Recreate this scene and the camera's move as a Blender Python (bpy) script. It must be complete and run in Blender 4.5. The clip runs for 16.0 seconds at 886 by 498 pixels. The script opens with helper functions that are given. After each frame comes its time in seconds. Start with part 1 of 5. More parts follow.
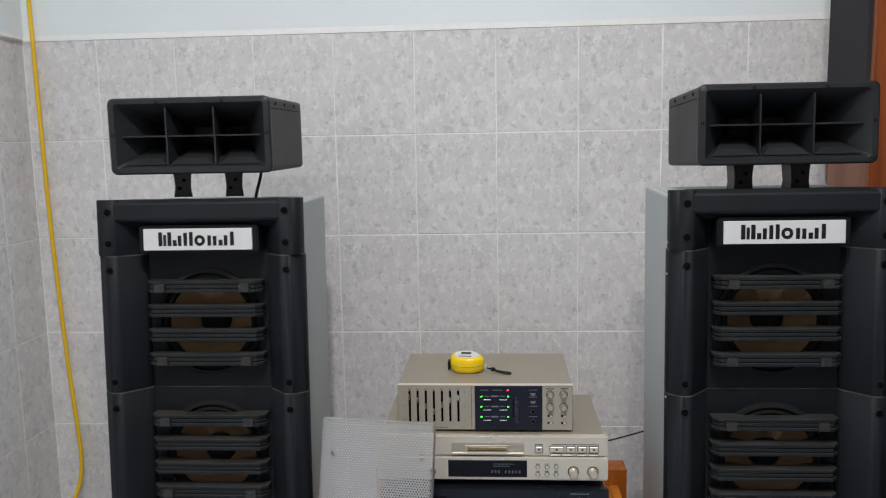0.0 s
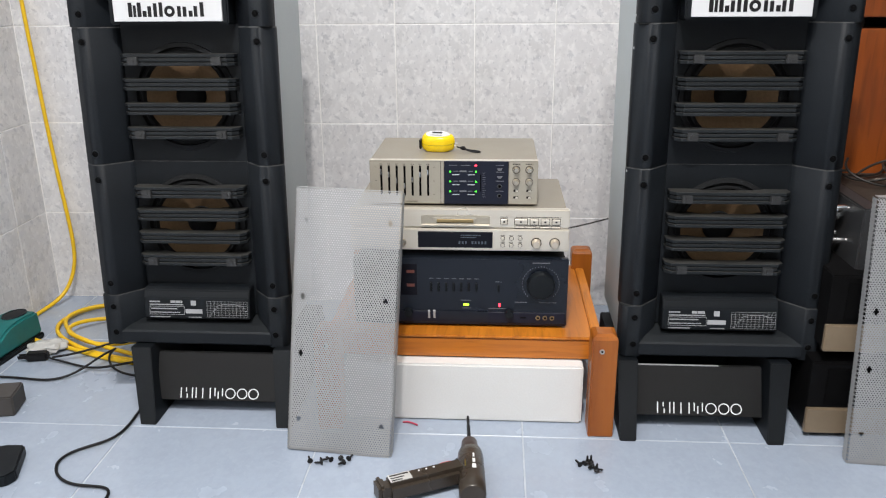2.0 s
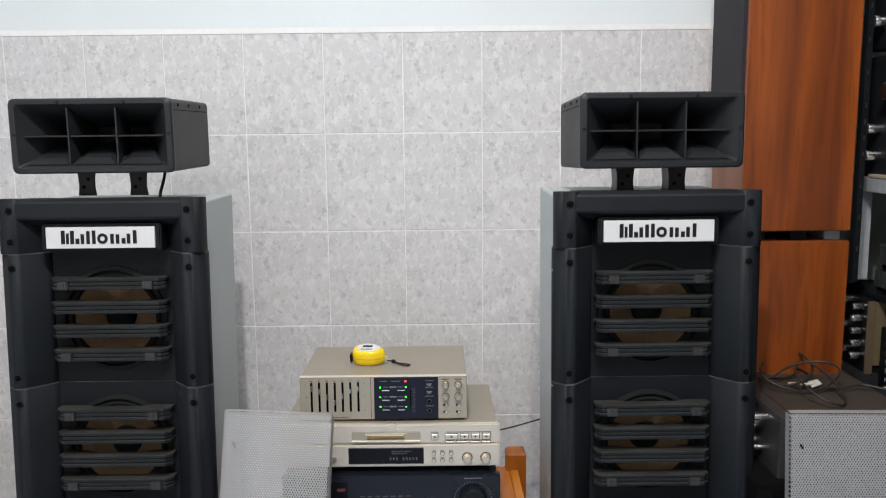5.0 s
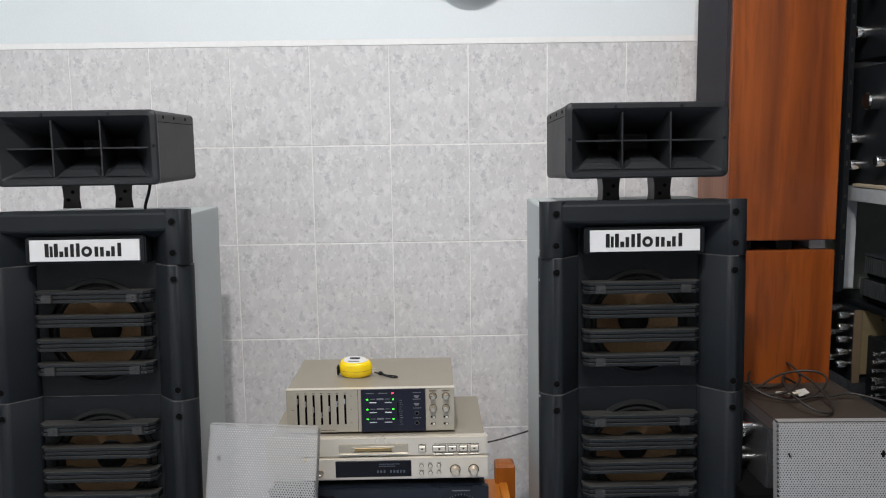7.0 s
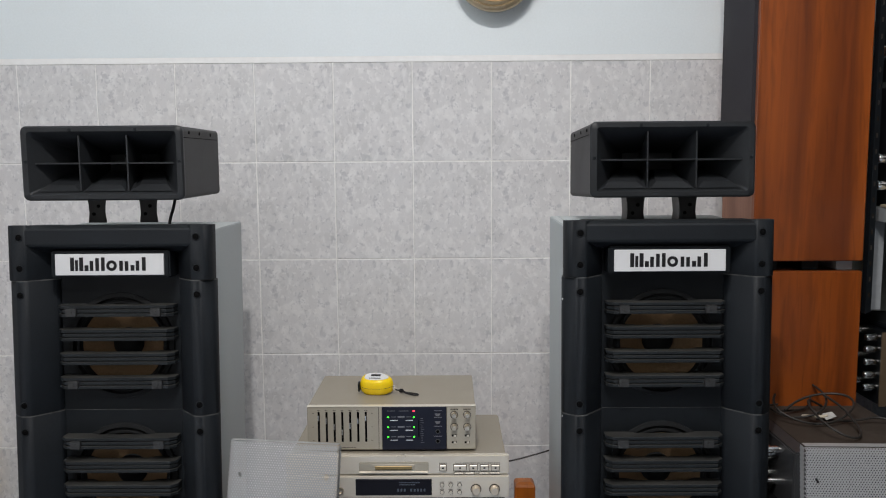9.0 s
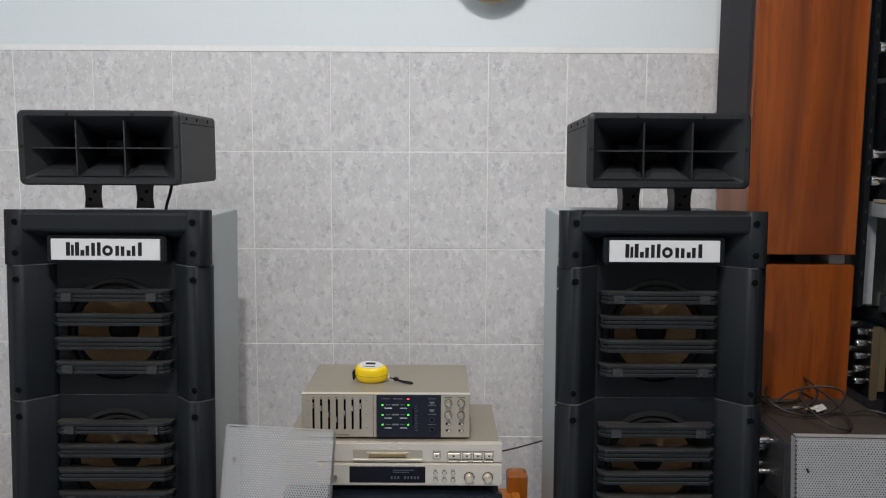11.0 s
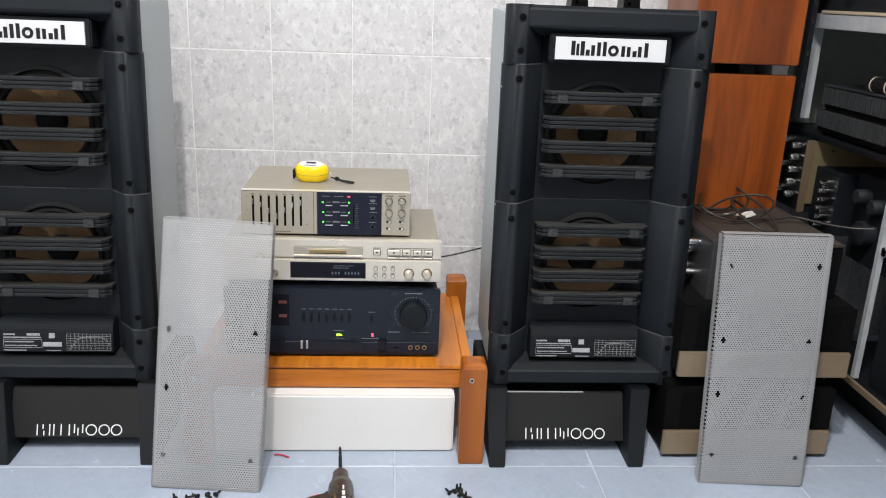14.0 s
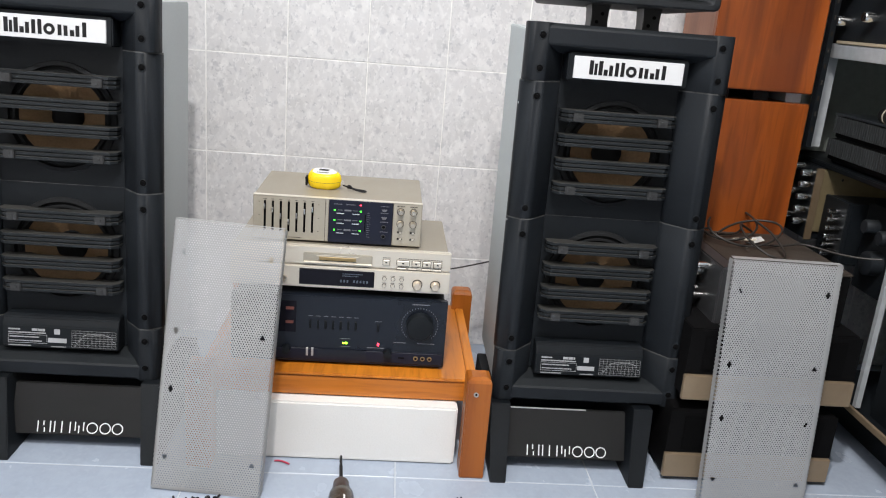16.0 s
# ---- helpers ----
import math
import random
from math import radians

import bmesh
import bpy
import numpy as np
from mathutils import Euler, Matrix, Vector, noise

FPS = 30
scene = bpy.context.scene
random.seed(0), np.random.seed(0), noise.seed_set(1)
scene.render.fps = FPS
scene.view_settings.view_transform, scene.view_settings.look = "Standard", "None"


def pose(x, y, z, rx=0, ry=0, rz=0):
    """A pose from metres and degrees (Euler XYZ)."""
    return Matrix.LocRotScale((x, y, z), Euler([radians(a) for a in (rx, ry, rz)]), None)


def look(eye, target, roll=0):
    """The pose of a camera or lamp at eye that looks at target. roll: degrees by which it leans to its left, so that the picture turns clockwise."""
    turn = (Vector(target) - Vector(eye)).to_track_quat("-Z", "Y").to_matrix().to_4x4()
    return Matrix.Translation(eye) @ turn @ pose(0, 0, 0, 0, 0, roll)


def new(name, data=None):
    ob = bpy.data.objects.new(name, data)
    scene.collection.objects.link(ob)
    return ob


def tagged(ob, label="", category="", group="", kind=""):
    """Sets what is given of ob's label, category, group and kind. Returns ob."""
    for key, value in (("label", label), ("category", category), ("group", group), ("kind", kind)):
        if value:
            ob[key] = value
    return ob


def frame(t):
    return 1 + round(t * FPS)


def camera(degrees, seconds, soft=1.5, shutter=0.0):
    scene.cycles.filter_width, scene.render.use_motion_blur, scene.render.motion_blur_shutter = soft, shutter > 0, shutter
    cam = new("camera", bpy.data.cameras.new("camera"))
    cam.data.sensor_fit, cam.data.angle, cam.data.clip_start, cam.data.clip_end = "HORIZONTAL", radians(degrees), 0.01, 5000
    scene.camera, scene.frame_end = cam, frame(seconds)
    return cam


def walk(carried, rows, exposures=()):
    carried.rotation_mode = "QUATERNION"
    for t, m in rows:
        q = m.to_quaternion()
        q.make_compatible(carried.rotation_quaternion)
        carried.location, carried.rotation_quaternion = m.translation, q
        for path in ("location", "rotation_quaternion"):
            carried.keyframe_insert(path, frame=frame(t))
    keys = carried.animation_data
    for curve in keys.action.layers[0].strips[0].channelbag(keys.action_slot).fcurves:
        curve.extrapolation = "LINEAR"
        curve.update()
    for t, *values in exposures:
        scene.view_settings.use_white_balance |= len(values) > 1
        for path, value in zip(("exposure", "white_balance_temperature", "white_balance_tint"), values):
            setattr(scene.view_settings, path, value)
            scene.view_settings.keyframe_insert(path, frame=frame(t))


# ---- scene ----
cam = camera(57.3, 16.0, soft=1.1, shutter=0.4)
PATH = [
    (0, (0.005, -2.02, 0.987), (-0.134, -0.043, 0.718), -1.1),
    (0.5, (0.012, -2.054, 0.966), (-0.168, -0.088, 0.65), 0.1),
    (1, (0.054, -2.068, 0.911), (-0.121, -0.14, 0.411), -0.1),
    (1.5, (0.049, -2.081, 0.882), (-0.109, -0.185, 0.266), -0.1),
    (2, (0.06, -2.089, 0.871), (-0.07, -0.201, 0.226), -0.5),
    (2.5, (0.055, -2.092, 0.872), (-0.047, -0.21, 0.202), -0.9),
    (3, (0.065, -2.093, 0.875), (-0.031, -0.212, 0.201), -1.3),
    (3.5, (0.07, -2.091, 0.893), (0.001, -0.183, 0.297), -1.7),
    (4, (0.088, -2.075, 0.948), (0.031, -0.117, 0.546), -1.7),
    (4.5, (0.101, -2.078, 0.977), (0.071, -0.105, 0.649), -1.7),
    (5, (0.093, -2.087, 1.006), (0.097, -0.108, 0.716), -0.6),
    (5.2, (0.119, -2.088, 1.024), (0.111, -0.11, 0.728), 0.0),
    (7.3, (0.091, -2.084, 0.997), (0.12, -0.099, 0.75), -0.9),
    (7.5, (0.078, -2.082, 1.005), (0.089, -0.097, 0.763), -0.7),
    (8, (0.082, -2.08, 1.009), (0.067, -0.093, 0.781), -0.5),
    (10.5, (0.091, -2.081, 0.995), (0.09, -0.092, 0.777), 0.0),
    (11, (0.082, -2.087, 0.991), (0.087, -0.1, 0.762), 0.3),
    (11.5, (0.064, -2.088, 0.964), (0.081, -0.108, 0.683), 1.0),
    (12, (0.064, -2.092, 0.903), (0.103, -0.153, 0.412), 2.6),
    (12.5, (0.071, -2.097, 0.891), (0.143, -0.178, 0.334), 3.3),
    (13, (0.08, -2.098, 0.889), (0.185, -0.187, 0.308), 3.4),
    (13.5, (0.097, -2.097, 0.894), (0.219, -0.192, 0.296), 2.7),
    (14, (0.097, -2.095, 0.901), (0.233, -0.192, 0.301), 2.2),
    (14.5, (0.082, -2.091, 0.899), (0.224, -0.186, 0.307), 2.6),
    (15, (0.059, -2.081, 0.892), (0.212, -0.176, 0.301), 3.7),
    (15.5, (0.076, -2.089, 0.901), (0.214, -0.182, 0.313), 4.3),
    (16, (0.069, -2.094, 0.904), (0.214, -0.184, 0.329), 4.7),
]
walk(cam, [(t, look(eye, target, roll)) for t, eye, target, roll in PATH], exposures=[(0.0, -0.30), (0.5, 0.06), (1.5, 0.42), (3.2, 0.38), (4.0, 0.22), (4.5, 0.08), (5.2, 0.08), (7.4, -0.12), (8.0, -0.27), (10.8, -0.33), (11.3, -0.20), (12.3, 0.42), (16.0, 0.5)])

# ---- light ----
world = bpy.data.worlds.new("world")
scene.world = world
world.use_nodes = True
world.node_tree.nodes["Background"].inputs["Color"].default_value = (0.75, 0.87, 1.0, 1)
world.node_tree.nodes["Background"].inputs["Strength"].default_value = 0.3


def area(name, m, sx, sy, watts, colour):
    data = bpy.data.lights.new(name, "AREA")
    data.shape, data.size, data.size_y, data.energy, data.color = "RECTANGLE", sx, sy, watts, colour
    ob = new(name, data)
    ob.matrix_world = m
    return ob


COOL = (1.0, 0.95, 0.922)
area("ceiling_lamp", pose(0.26, -2.00, 2.72), 0.10, 0.10, 23, COOL)
area("ceiling_lamp", pose(-0.06, -2.00, 2.72), 0.10, 0.10, 46, COOL)
# Added fill behind the camera that lifts the left side; no fixture belongs to it.
area("rear_fill_light", pose(-0.50, -2.90, 2.72), 1.2, 0.06, 26, COOL)

# ---- materials ----


def mat(name, colour, rough=0.5, metal=0.0, vary=0.12, grain=60.0, blotch=6.0, bump=0.05, coat=0.0, stretch=(1, 1, 1), dust=None, emit=0.0, spec=0.5):
    m = bpy.data.materials.new(name)
    m.use_nodes = True
    nt = m.node_tree
    n, l = nt.nodes, nt.links
    b = n["Principled BSDF"]
    tc = n.new("ShaderNodeTexCoord")
    mp = n.new("ShaderNodeMapping")
    mp.inputs["Scale"].default_value = stretch
    info = n.new("ShaderNodeObjectInfo")
    off = n.new("ShaderNodeVectorMath")
    off.operation = "SCALE"
    off.inputs[0].default_value = (7.3, 5.1, 9.7)
    l.new(info.outputs["Random"], off.inputs["Scale"])
    add = n.new("ShaderNodeVectorMath")
    l.new(tc.outputs["Object"], mp.inputs["Vector"])
    l.new(mp.outputs["Vector"], add.inputs[0])
    l.new(off.outputs[0], add.inputs[1])
    fine, big = n.new("ShaderNodeTexNoise"), n.new("ShaderNodeTexNoise")
    fine.inputs["Scale"].default_value, fine.inputs["Detail"].default_value = grain, 4
    big.inputs["Scale"].default_value, big.inputs["Detail"].default_value = blotch, 5
    for t in (fine, big):
        l.new(add.outputs[0], t.inputs["Vector"])
    mixn = n.new("ShaderNodeMath")
    mixn.operation = "ADD"
    l.new(fine.outputs["Fac"], mixn.inputs[0])
    l.new(big.outputs["Fac"], mixn.inputs[1])
    ramp = n.new("ShaderNodeMapRange")
    ramp.inputs["From Min"].default_value, ramp.inputs["From Max"].default_value = 0.65, 1.35
    ramp.inputs["To Min"].default_value, ramp.inputs["To Max"].default_value = 1 - vary, 1 + vary
    l.new(mixn.outputs[0], ramp.inputs["Value"])
    hsv = n.new("ShaderNodeHueSaturation")
    hsv.inputs["Color"].default_value = (*colour, 1)
    l.new(ramp.outputs[0], hsv.inputs["Value"])
    out = hsv.outputs["Color"]
    if dust:
        geo = n.new("ShaderNodeNewGeometry")
        sep = n.new("ShaderNodeSeparateXYZ")
        l.new(geo.outputs["Normal"], sep.inputs[0])
        dr = n.new("ShaderNodeMapRange")
        dr.inputs["From Min"].default_value, dr.inputs["From Max"].default_value = 0.5, 1.0
        l.new(sep.outputs["Z"], dr.inputs["Value"])
        mul = n.new("ShaderNodeMath")
        mul.operation = "MULTIPLY"
        l.new(dr.outputs[0], mul.inputs[0])
        l.new(big.outputs["Fac"], mul.inputs[1])
        mx = n.new("ShaderNodeMix")
        mx.data_type = "RGBA"
        l.new(mul.outputs[0], mx.inputs[0])
        l.new(out, mx.inputs[6])
        mx.inputs[7].default_value = (*dust, 1)
        out = mx.outputs[2]
    l.new(out, b.inputs["Base Color"])
    rr = n.new("ShaderNodeMapRange")
    rr.inputs["From Min"].default_value, rr.inputs["From Max"].default_value = 0.3, 0.7
    rr.inputs["To Min"].default_value, rr.inputs["To Max"].default_value = max(0.03, rough - 0.08), min(1, rough + 0.08)
    l.new(big.outputs["Fac"], rr.inputs["Value"])
    l.new(rr.outputs[0], b.inputs["Roughness"])
    b.inputs["Metallic"].default_value = metal
    b.inputs["Specular IOR Level"].default_value = spec
    b.inputs["Coat Weight"].default_value = coat
    b.inputs["Coat Roughness"].default_value = 0.12
    if bump:
        bp = n.new("ShaderNodeBump")
        bp.inputs["Strength"].default_value, bp.inputs["Distance"].default_value = bump, 0.002
        l.new(fine.outputs["Fac"], bp.inputs["Height"])
        l.new(bp.outputs[0], b.inputs["Normal"])
    if emit:
        b.inputs["Emission Color"].default_value = (*colour, 1)
        b.inputs["Emission Strength"].default_value = emit
    return m


def tile_mat(name, base, light, dark, rough):
    """Glazed tile: cloudy ground with pale patches and small grey-blue flecks, different on each tile."""
    m = mat(name, base, rough, vary=0.05, grain=90, blotch=14, bump=0.02, coat=0.2, stretch=(1, 0.75, 1))
    nt = m.node_tree
    n, l = nt.nodes, nt.links
    b = n["Principled BSDF"]
    src = [x for x in n if x.bl_idname == "ShaderNodeVectorMath" and x.operation == "ADD"][0].outputs[0]
    col = [x for x in n if x.bl_idname == "ShaderNodeHueSaturation"][0].outputs["Color"]
    # three printed motifs, dealt out among the tiles
    info = [x for x in n if x.bl_idname == "ShaderNodeObjectInfo"][0]
    shift = [x for x in n if x.bl_idname == "ShaderNodeVectorMath" and x.operation == "SCALE"][0]
    deal = n.new("ShaderNodeMath")
    deal.operation, deal.inputs[1].default_value = "SNAP", 0.34
    l.new(info.outputs["Random"], deal.inputs[0])
    l.new(deal.outputs[0], shift.inputs["Scale"])
    for scale, lo, hi, tint, amount in ((42, 0.50, 0.66, light, 0.60), (62, 0.62, 0.70, dark, 0.50), (120, 0.61, 0.68, dark, 0.45), (95, 0.57, 0.66, light, 0.65), (40, 0.66, 0.72, dark, 0.45)):
        t = n.new("ShaderNodeTexNoise")
        t.inputs["Scale"].default_value, t.inputs["Detail"].default_value, t.inputs["Distortion"].default_value = scale, 2.0, 0.35
        sh = n.new("ShaderNodeVectorMath")
        sh.inputs[1].default_value = (scale * 1.7, scale * 0.3, scale)
        l.new(src, sh.inputs[0])
        l.new(sh.outputs[0], t.inputs["Vector"])
        r = n.new("ShaderNodeMapRange")
        r.inputs["From Min"].default_value, r.inputs["From Max"].default_value, r.inputs["To Max"].default_value = lo, hi, amount
        l.new(t.outputs["Fac"], r.inputs["Value"])
        mx = n.new("ShaderNodeMix")
        mx.data_type = "RGBA"
        l.new(r.outputs[0], mx.inputs[0])
        l.new(col, mx.inputs[6])
        mx.inputs[7].default_value = (*tint, 1)
        col = mx.outputs[2]
    l.new(col, b.inputs["Base Color"])
    return m


def wood_mat(name, dark, light, along, rough, coat=0.3, scale=5.0):
    """Grain that runs along one axis."""
    m = mat(name, light, rough, vary=0.1, grain=120, bump=0.03, coat=coat, stretch=tuple(0.08 if i == along else 1.0 for i in range(3)))
    nt = m.node_tree
    n, l = nt.nodes, nt.links
    b = n["Principled BSDF"]
    src = [x for x in n if x.bl_idname == "ShaderNodeVectorMath" and x.operation == "ADD"][0].outputs[0]
    col = [x for x in n if x.bl_idname == "ShaderNodeHueSaturation"][0].outputs["Color"]
    for sc, det, lo, hi, amt in ((scale * 2.2, 3, 0.42, 0.66, 0.75), (scale * 22, 6, 0.5, 0.72, 0.5)):
        t = n.new("ShaderNodeTexNoise")
        t.inputs["Scale"].default_value, t.inputs["Detail"].default_value, t.inputs["Distortion"].default_value = sc, det, 0.6
        l.new(src, t.inputs["Vector"])
        r = n.new("ShaderNodeMapRange")
        r.inputs["From Min"].default_value, r.inputs["From Max"].default_value, r.inputs["To Max"].default_value = lo, hi, amt
        l.new(t.outputs["Fac"], r.inputs["Value"])
        mx = n.new("ShaderNodeMix")
        mx.data_type = "RGBA"
        l.new(r.outputs[0], mx.inputs[0])
        l.new(col, mx.inputs[6])
        mx.inputs[7].default_value = (*dark, 1)
        col = mx.outputs[2]
    l.new(col, b.inputs["Base Color"])
    return m


WALL_TILE = tile_mat("glazed_wall_tile", (0.64, 0.64, 0.652), (0.79, 0.79, 0.795), (0.41, 0.42, 0.455), 0.3)
FLOOR_TILE = tile_mat("pale_blue_floor_tile", (0.33, 0.385, 0.47), (0.35, 0.405, 0.49), (0.315, 0.368, 0.452), 0.22)
GROUT = mat("grout", (0.82, 0.82, 0.81), 0.9, vary=0.15)
FLOOR_GROUT = mat("floor_grout", (0.42, 0.46, 0.51), 0.9, vary=0.2)
WHITE_PAINT = mat("white_wall_paint", (0.77, 0.835, 0.865), 0.7, vary=0.03, grain=200, blotch=3, bump=0.08)
# Grey of the unseen walls, set dark to hold down bounced light.
FAR_PAINT = mat("low_bounce_grey", (0.24, 0.24, 0.235), 0.8, vary=0.05, blotch=3, bump=0.08)
TRIM = mat("white_glazed_trim", (0.90, 0.91, 0.91), 0.15, vary=0.04)
BLACK = mat("black_moulded_plastic", (0.0078, 0.0104, 0.0136), 0.6, vary=0.28, grain=400, blotch=9, bump=0.12, dust=(0.0145, 0.0172, 0.0184), spec=0.28)
HORN_BLACK = mat("black_horn_plastic", (0.0150, 0.0170, 0.0195), 0.48, vary=0.2, grain=400, bump=0.1, spec=0.4)
# Horn plastic with the light on its sides put into a paler base.
HORN_SHELL = mat("side_lit_horn_plastic", (0.040, 0.039, 0.041), 0.6, vary=0.15, grain=350, bump=0.1, spec=0.35)
BLACK2 = mat("black_smooth_plastic", (0.0062, 0.0082, 0.0104), 0.48, vary=0.2, grain=300, bump=0.05, spec=0.22)
BRACKET = mat("black_enamelled_steel", (0.014, 0.014, 0.015), 0.4, vary=0.2, spec=0.4)
# Near-black; on holes, slots and gaps it puts their shade into the colour.
DEEP = mat("dark_recess", (0.0015, 0.0015, 0.0018), 0.8, vary=0.2, spec=0.1)
PITCH = mat("matt_black_paint", (0.0030, 0.0030, 0.0034), 0.7, vary=0.2, spec=0.1)
SLAT = mat("dusty_black_slat", (0.0088, 0.0115, 0.0138), 0.55, vary=0.3, grain=150, blotch=20, bump=0.1, dust=(0.058, 0.056, 0.050), spec=0.35)
CONE = mat("brown_paper_cone", (0.265, 0.165, 0.084), 0.8, vary=0.2, grain=200, blotch=12, bump=0.2)
RUBBER = mat("rubber_surround", (0.0090, 0.0100, 0.0112), 0.7, spec=0.25)
WORN = mat("dusty_joint", (0.060, 0.061, 0.060), 0.8, vary=0.6, blotch=30)
CLIP = mat("worn_black_plastic", (0.028, 0.029, 0.030), 0.45, vary=0.2)
CABINET = mat("grey_painted_board", (0.47, 0.51, 0.52), 0.55, vary=0.06, grain=250, blotch=4, bump=0.05)
BADGE = mat("white_badge", (0.62, 0.63, 0.64), 0.4, vary=0.02)
BOARD = mat("dark_grey_board", (0.0085, 0.0088, 0.0092), 0.55, vary=0.15, grain=300, blotch=7, bump=0.06, spec=0.3)
INK = mat("black_ink", (0.007, 0.007, 0.008), 0.55, spec=0.3)
PRINT_DIM = mat("dull_white_print", (0.36, 0.37, 0.38), 0.5, vary=0.1)
LEAD = mat("dark_grey_lead", (0.022, 0.020, 0.018), 0.45)
FAINT = mat("faint_grey_print", (0.15, 0.155, 0.17), 0.5, vary=0.1)
PRINT = mat("white_print", (0.72, 0.74, 0.75), 0.5, vary=0.05)
# One wood by grain axis; lit seat and shaded front are in the tones.
BENCH_X = wood_mat("orange_lacquered_wood_x_shaded", (0.20, 0.048, 0.004), (0.48, 0.150, 0.013), 0, 0.35, 0.15)
BENCH_Y = wood_mat("orange_lacquered_wood_y_lit", (0.21, 0.052, 0.004), (0.58, 0.195, 0.017), 1, 0.35, 0.15)
BENCH_Z = wood_mat("orange_lacquered_wood_z_shaded", (0.19, 0.045, 0.004), (0.42, 0.128, 0.011), 2, 0.35, 0.15)
VENEER = wood_mat("red_brown_veneer", (0.095, 0.018, 0.003), (0.27, 0.062, 0.007), 2, 0.4, 0.2, 4.0)
flame = VENEER.node_tree
for x in [x for x in flame.nodes if x.bl_idname == "ShaderNodeTexNoise" and x.inputs["Detail"].default_value == 3]:
    x.inputs["Distortion"].default_value = 1.6
VENEER_PALE = wood_mat("faded_brown_veneer", (0.22, 0.09, 0.05), (0.34, 0.15, 0.09), 2, 0.5, 0.0)
CHAMPAGNE = mat("champagne_metal", (0.39, 0.36, 0.295), 0.36, 0.35, vary=0.05, grain=300, bump=0.02)
CHAMPAGNE_LT = mat("pale_champagne_metal", (0.66, 0.615, 0.53), 0.32, 0.45, vary=0.03, grain=300, bump=0.01)
TOPMETAL = mat("beige_painted_steel", (0.30, 0.27, 0.215), 0.42, 0.2, vary=0.06, grain=300, bump=0.04)
NAVY = mat("dark_blue_panel", (0.0062, 0.0090, 0.0155), 0.3, vary=0.1, coat=0.1, spec=0.35)
NAVY2 = mat("slate_panel", (0.009, 0.011, 0.022), 0.4, spec=0.25, vary=0.1)
SMOKE = mat("smoked_display", (0.005, 0.005, 0.009), 0.22, vary=0.05, spec=0.2)
CHROME = mat("chrome", (0.75, 0.75, 0.74), 0.15, 1.0, vary=0.03)
STEEL = mat("grey_painted_steel", (0.40, 0.405, 0.41), 0.42, 0.35, vary=0.07, grain=250, blotch=8, bump=0.04)
GREY_METAL = mat("grey_rack_steel", (0.42, 0.45, 0.47), 0.5, 0.2, vary=0.12)
FOAM = mat("white_foam", (0.70, 0.70, 0.685), 0.85, vary=0.04, grain=300, bump=0.2)
YELLOW = mat("yellow_plastic", (0.85, 0.60, 0.008), 0.3, vary=0.06)
YCABLE = mat("yellow_cable", (0.80, 0.50, 0.01), 0.45, vary=0.06)
TEAL = mat("teal_plastic", (0.005, 0.135, 0.132), 0.45, vary=0.12)
OLIVE = mat("olive_brown_plastic", (0.040, 0.031, 0.023), 0.3, vary=0.12)
RED = mat("red_plastic", (0.62, 0.03, 0.02), 0.4)
KNOB = mat("satin_knob_metal", (0.60, 0.54, 0.44), 0.28, 0.9, vary=0.05)
KNOB_GOLD = mat("satin_gold_knob", (0.62, 0.55, 0.45), 0.3, 0.6, vary=0.05)
GOLD = mat("gold_anodised", (0.28, 0.215, 0.145), 0.42, 0.4, vary=0.06)
BROWN_TOP = mat("dusty_brown_metal_top", (0.040, 0.031, 0.024), 0.65, vary=0.25, grain=120, blotch=7, bump=0.1)
BRASS_DARK = mat("aged_brass", (0.34, 0.25, 0.12), 0.4, 0.8, vary=0.1)
BRASS = mat("brass", (0.55, 0.40, 0.16), 0.3, 1.0, vary=0.1)
CLEAR = mat("clear_bag", (0.50, 0.50, 0.48), 0.3, vary=0.1)
LED_G = mat("green_led", (0.05, 0.85, 0.03), 0.4, emit=2.2, vary=0.01)
LED_Y = mat("lime_led", (0.35, 1.0, 0.02), 0.4, emit=3.0, vary=0.01)
LED_R = mat("red_led", (1.0, 0.03, 0.06), 0.4, emit=3.5, vary=0.01)
GLOW = mat("dim_orange_meter", (0.13, 0.04, 0.03), 0.4, emit=0.08, vary=0.5)
DISPLAY = mat("display_segment", (0.06, 0.075, 0.10), 0.4, emit=0.02, vary=0.05)

# ---- mesh helpers ----


def mesh_ob(name, bm, material, smooth=False):
    me = bpy.data.meshes.new(name)
    bmesh.ops.recalc_face_normals(bm, faces=bm.faces)
    bm.to_mesh(me)
    bm.free()
    me.materials.append(material)
    if smooth:
        for p in me.polygons:
            p.use_smooth = True
        me.set_sharp_from_angle(angle=radians(42))
    return new(name, me)


def thing(name, m, label, category, group="", kind=""):
    ob = new(name)
    ob.empty_display_size = 0.05
    ob.matrix_world = m
    return tagged(ob, label, category, group, kind)


def part(name, bm, material, parent, label="", smooth=False, at=None):
    ob = mesh_ob(name, bm, material, smooth)
    ob.parent = parent
    if at is not None:
        ob.matrix_basis = at
    return tagged(ob, label)


def again(ob, at):
    """One more piece on the same mesh, under the same parent."""
    o = ob.copy()
    scene.collection.objects.link(o)
    o.matrix_basis = at
    return o


def solo(name, bm, material, label, category, m=None, group="", kind="", smooth=False):
    ob = mesh_ob(name, bm, material, smooth)
    if m is not None:
        ob.matrix_world = m
    return tagged(ob, label, category, group, kind)


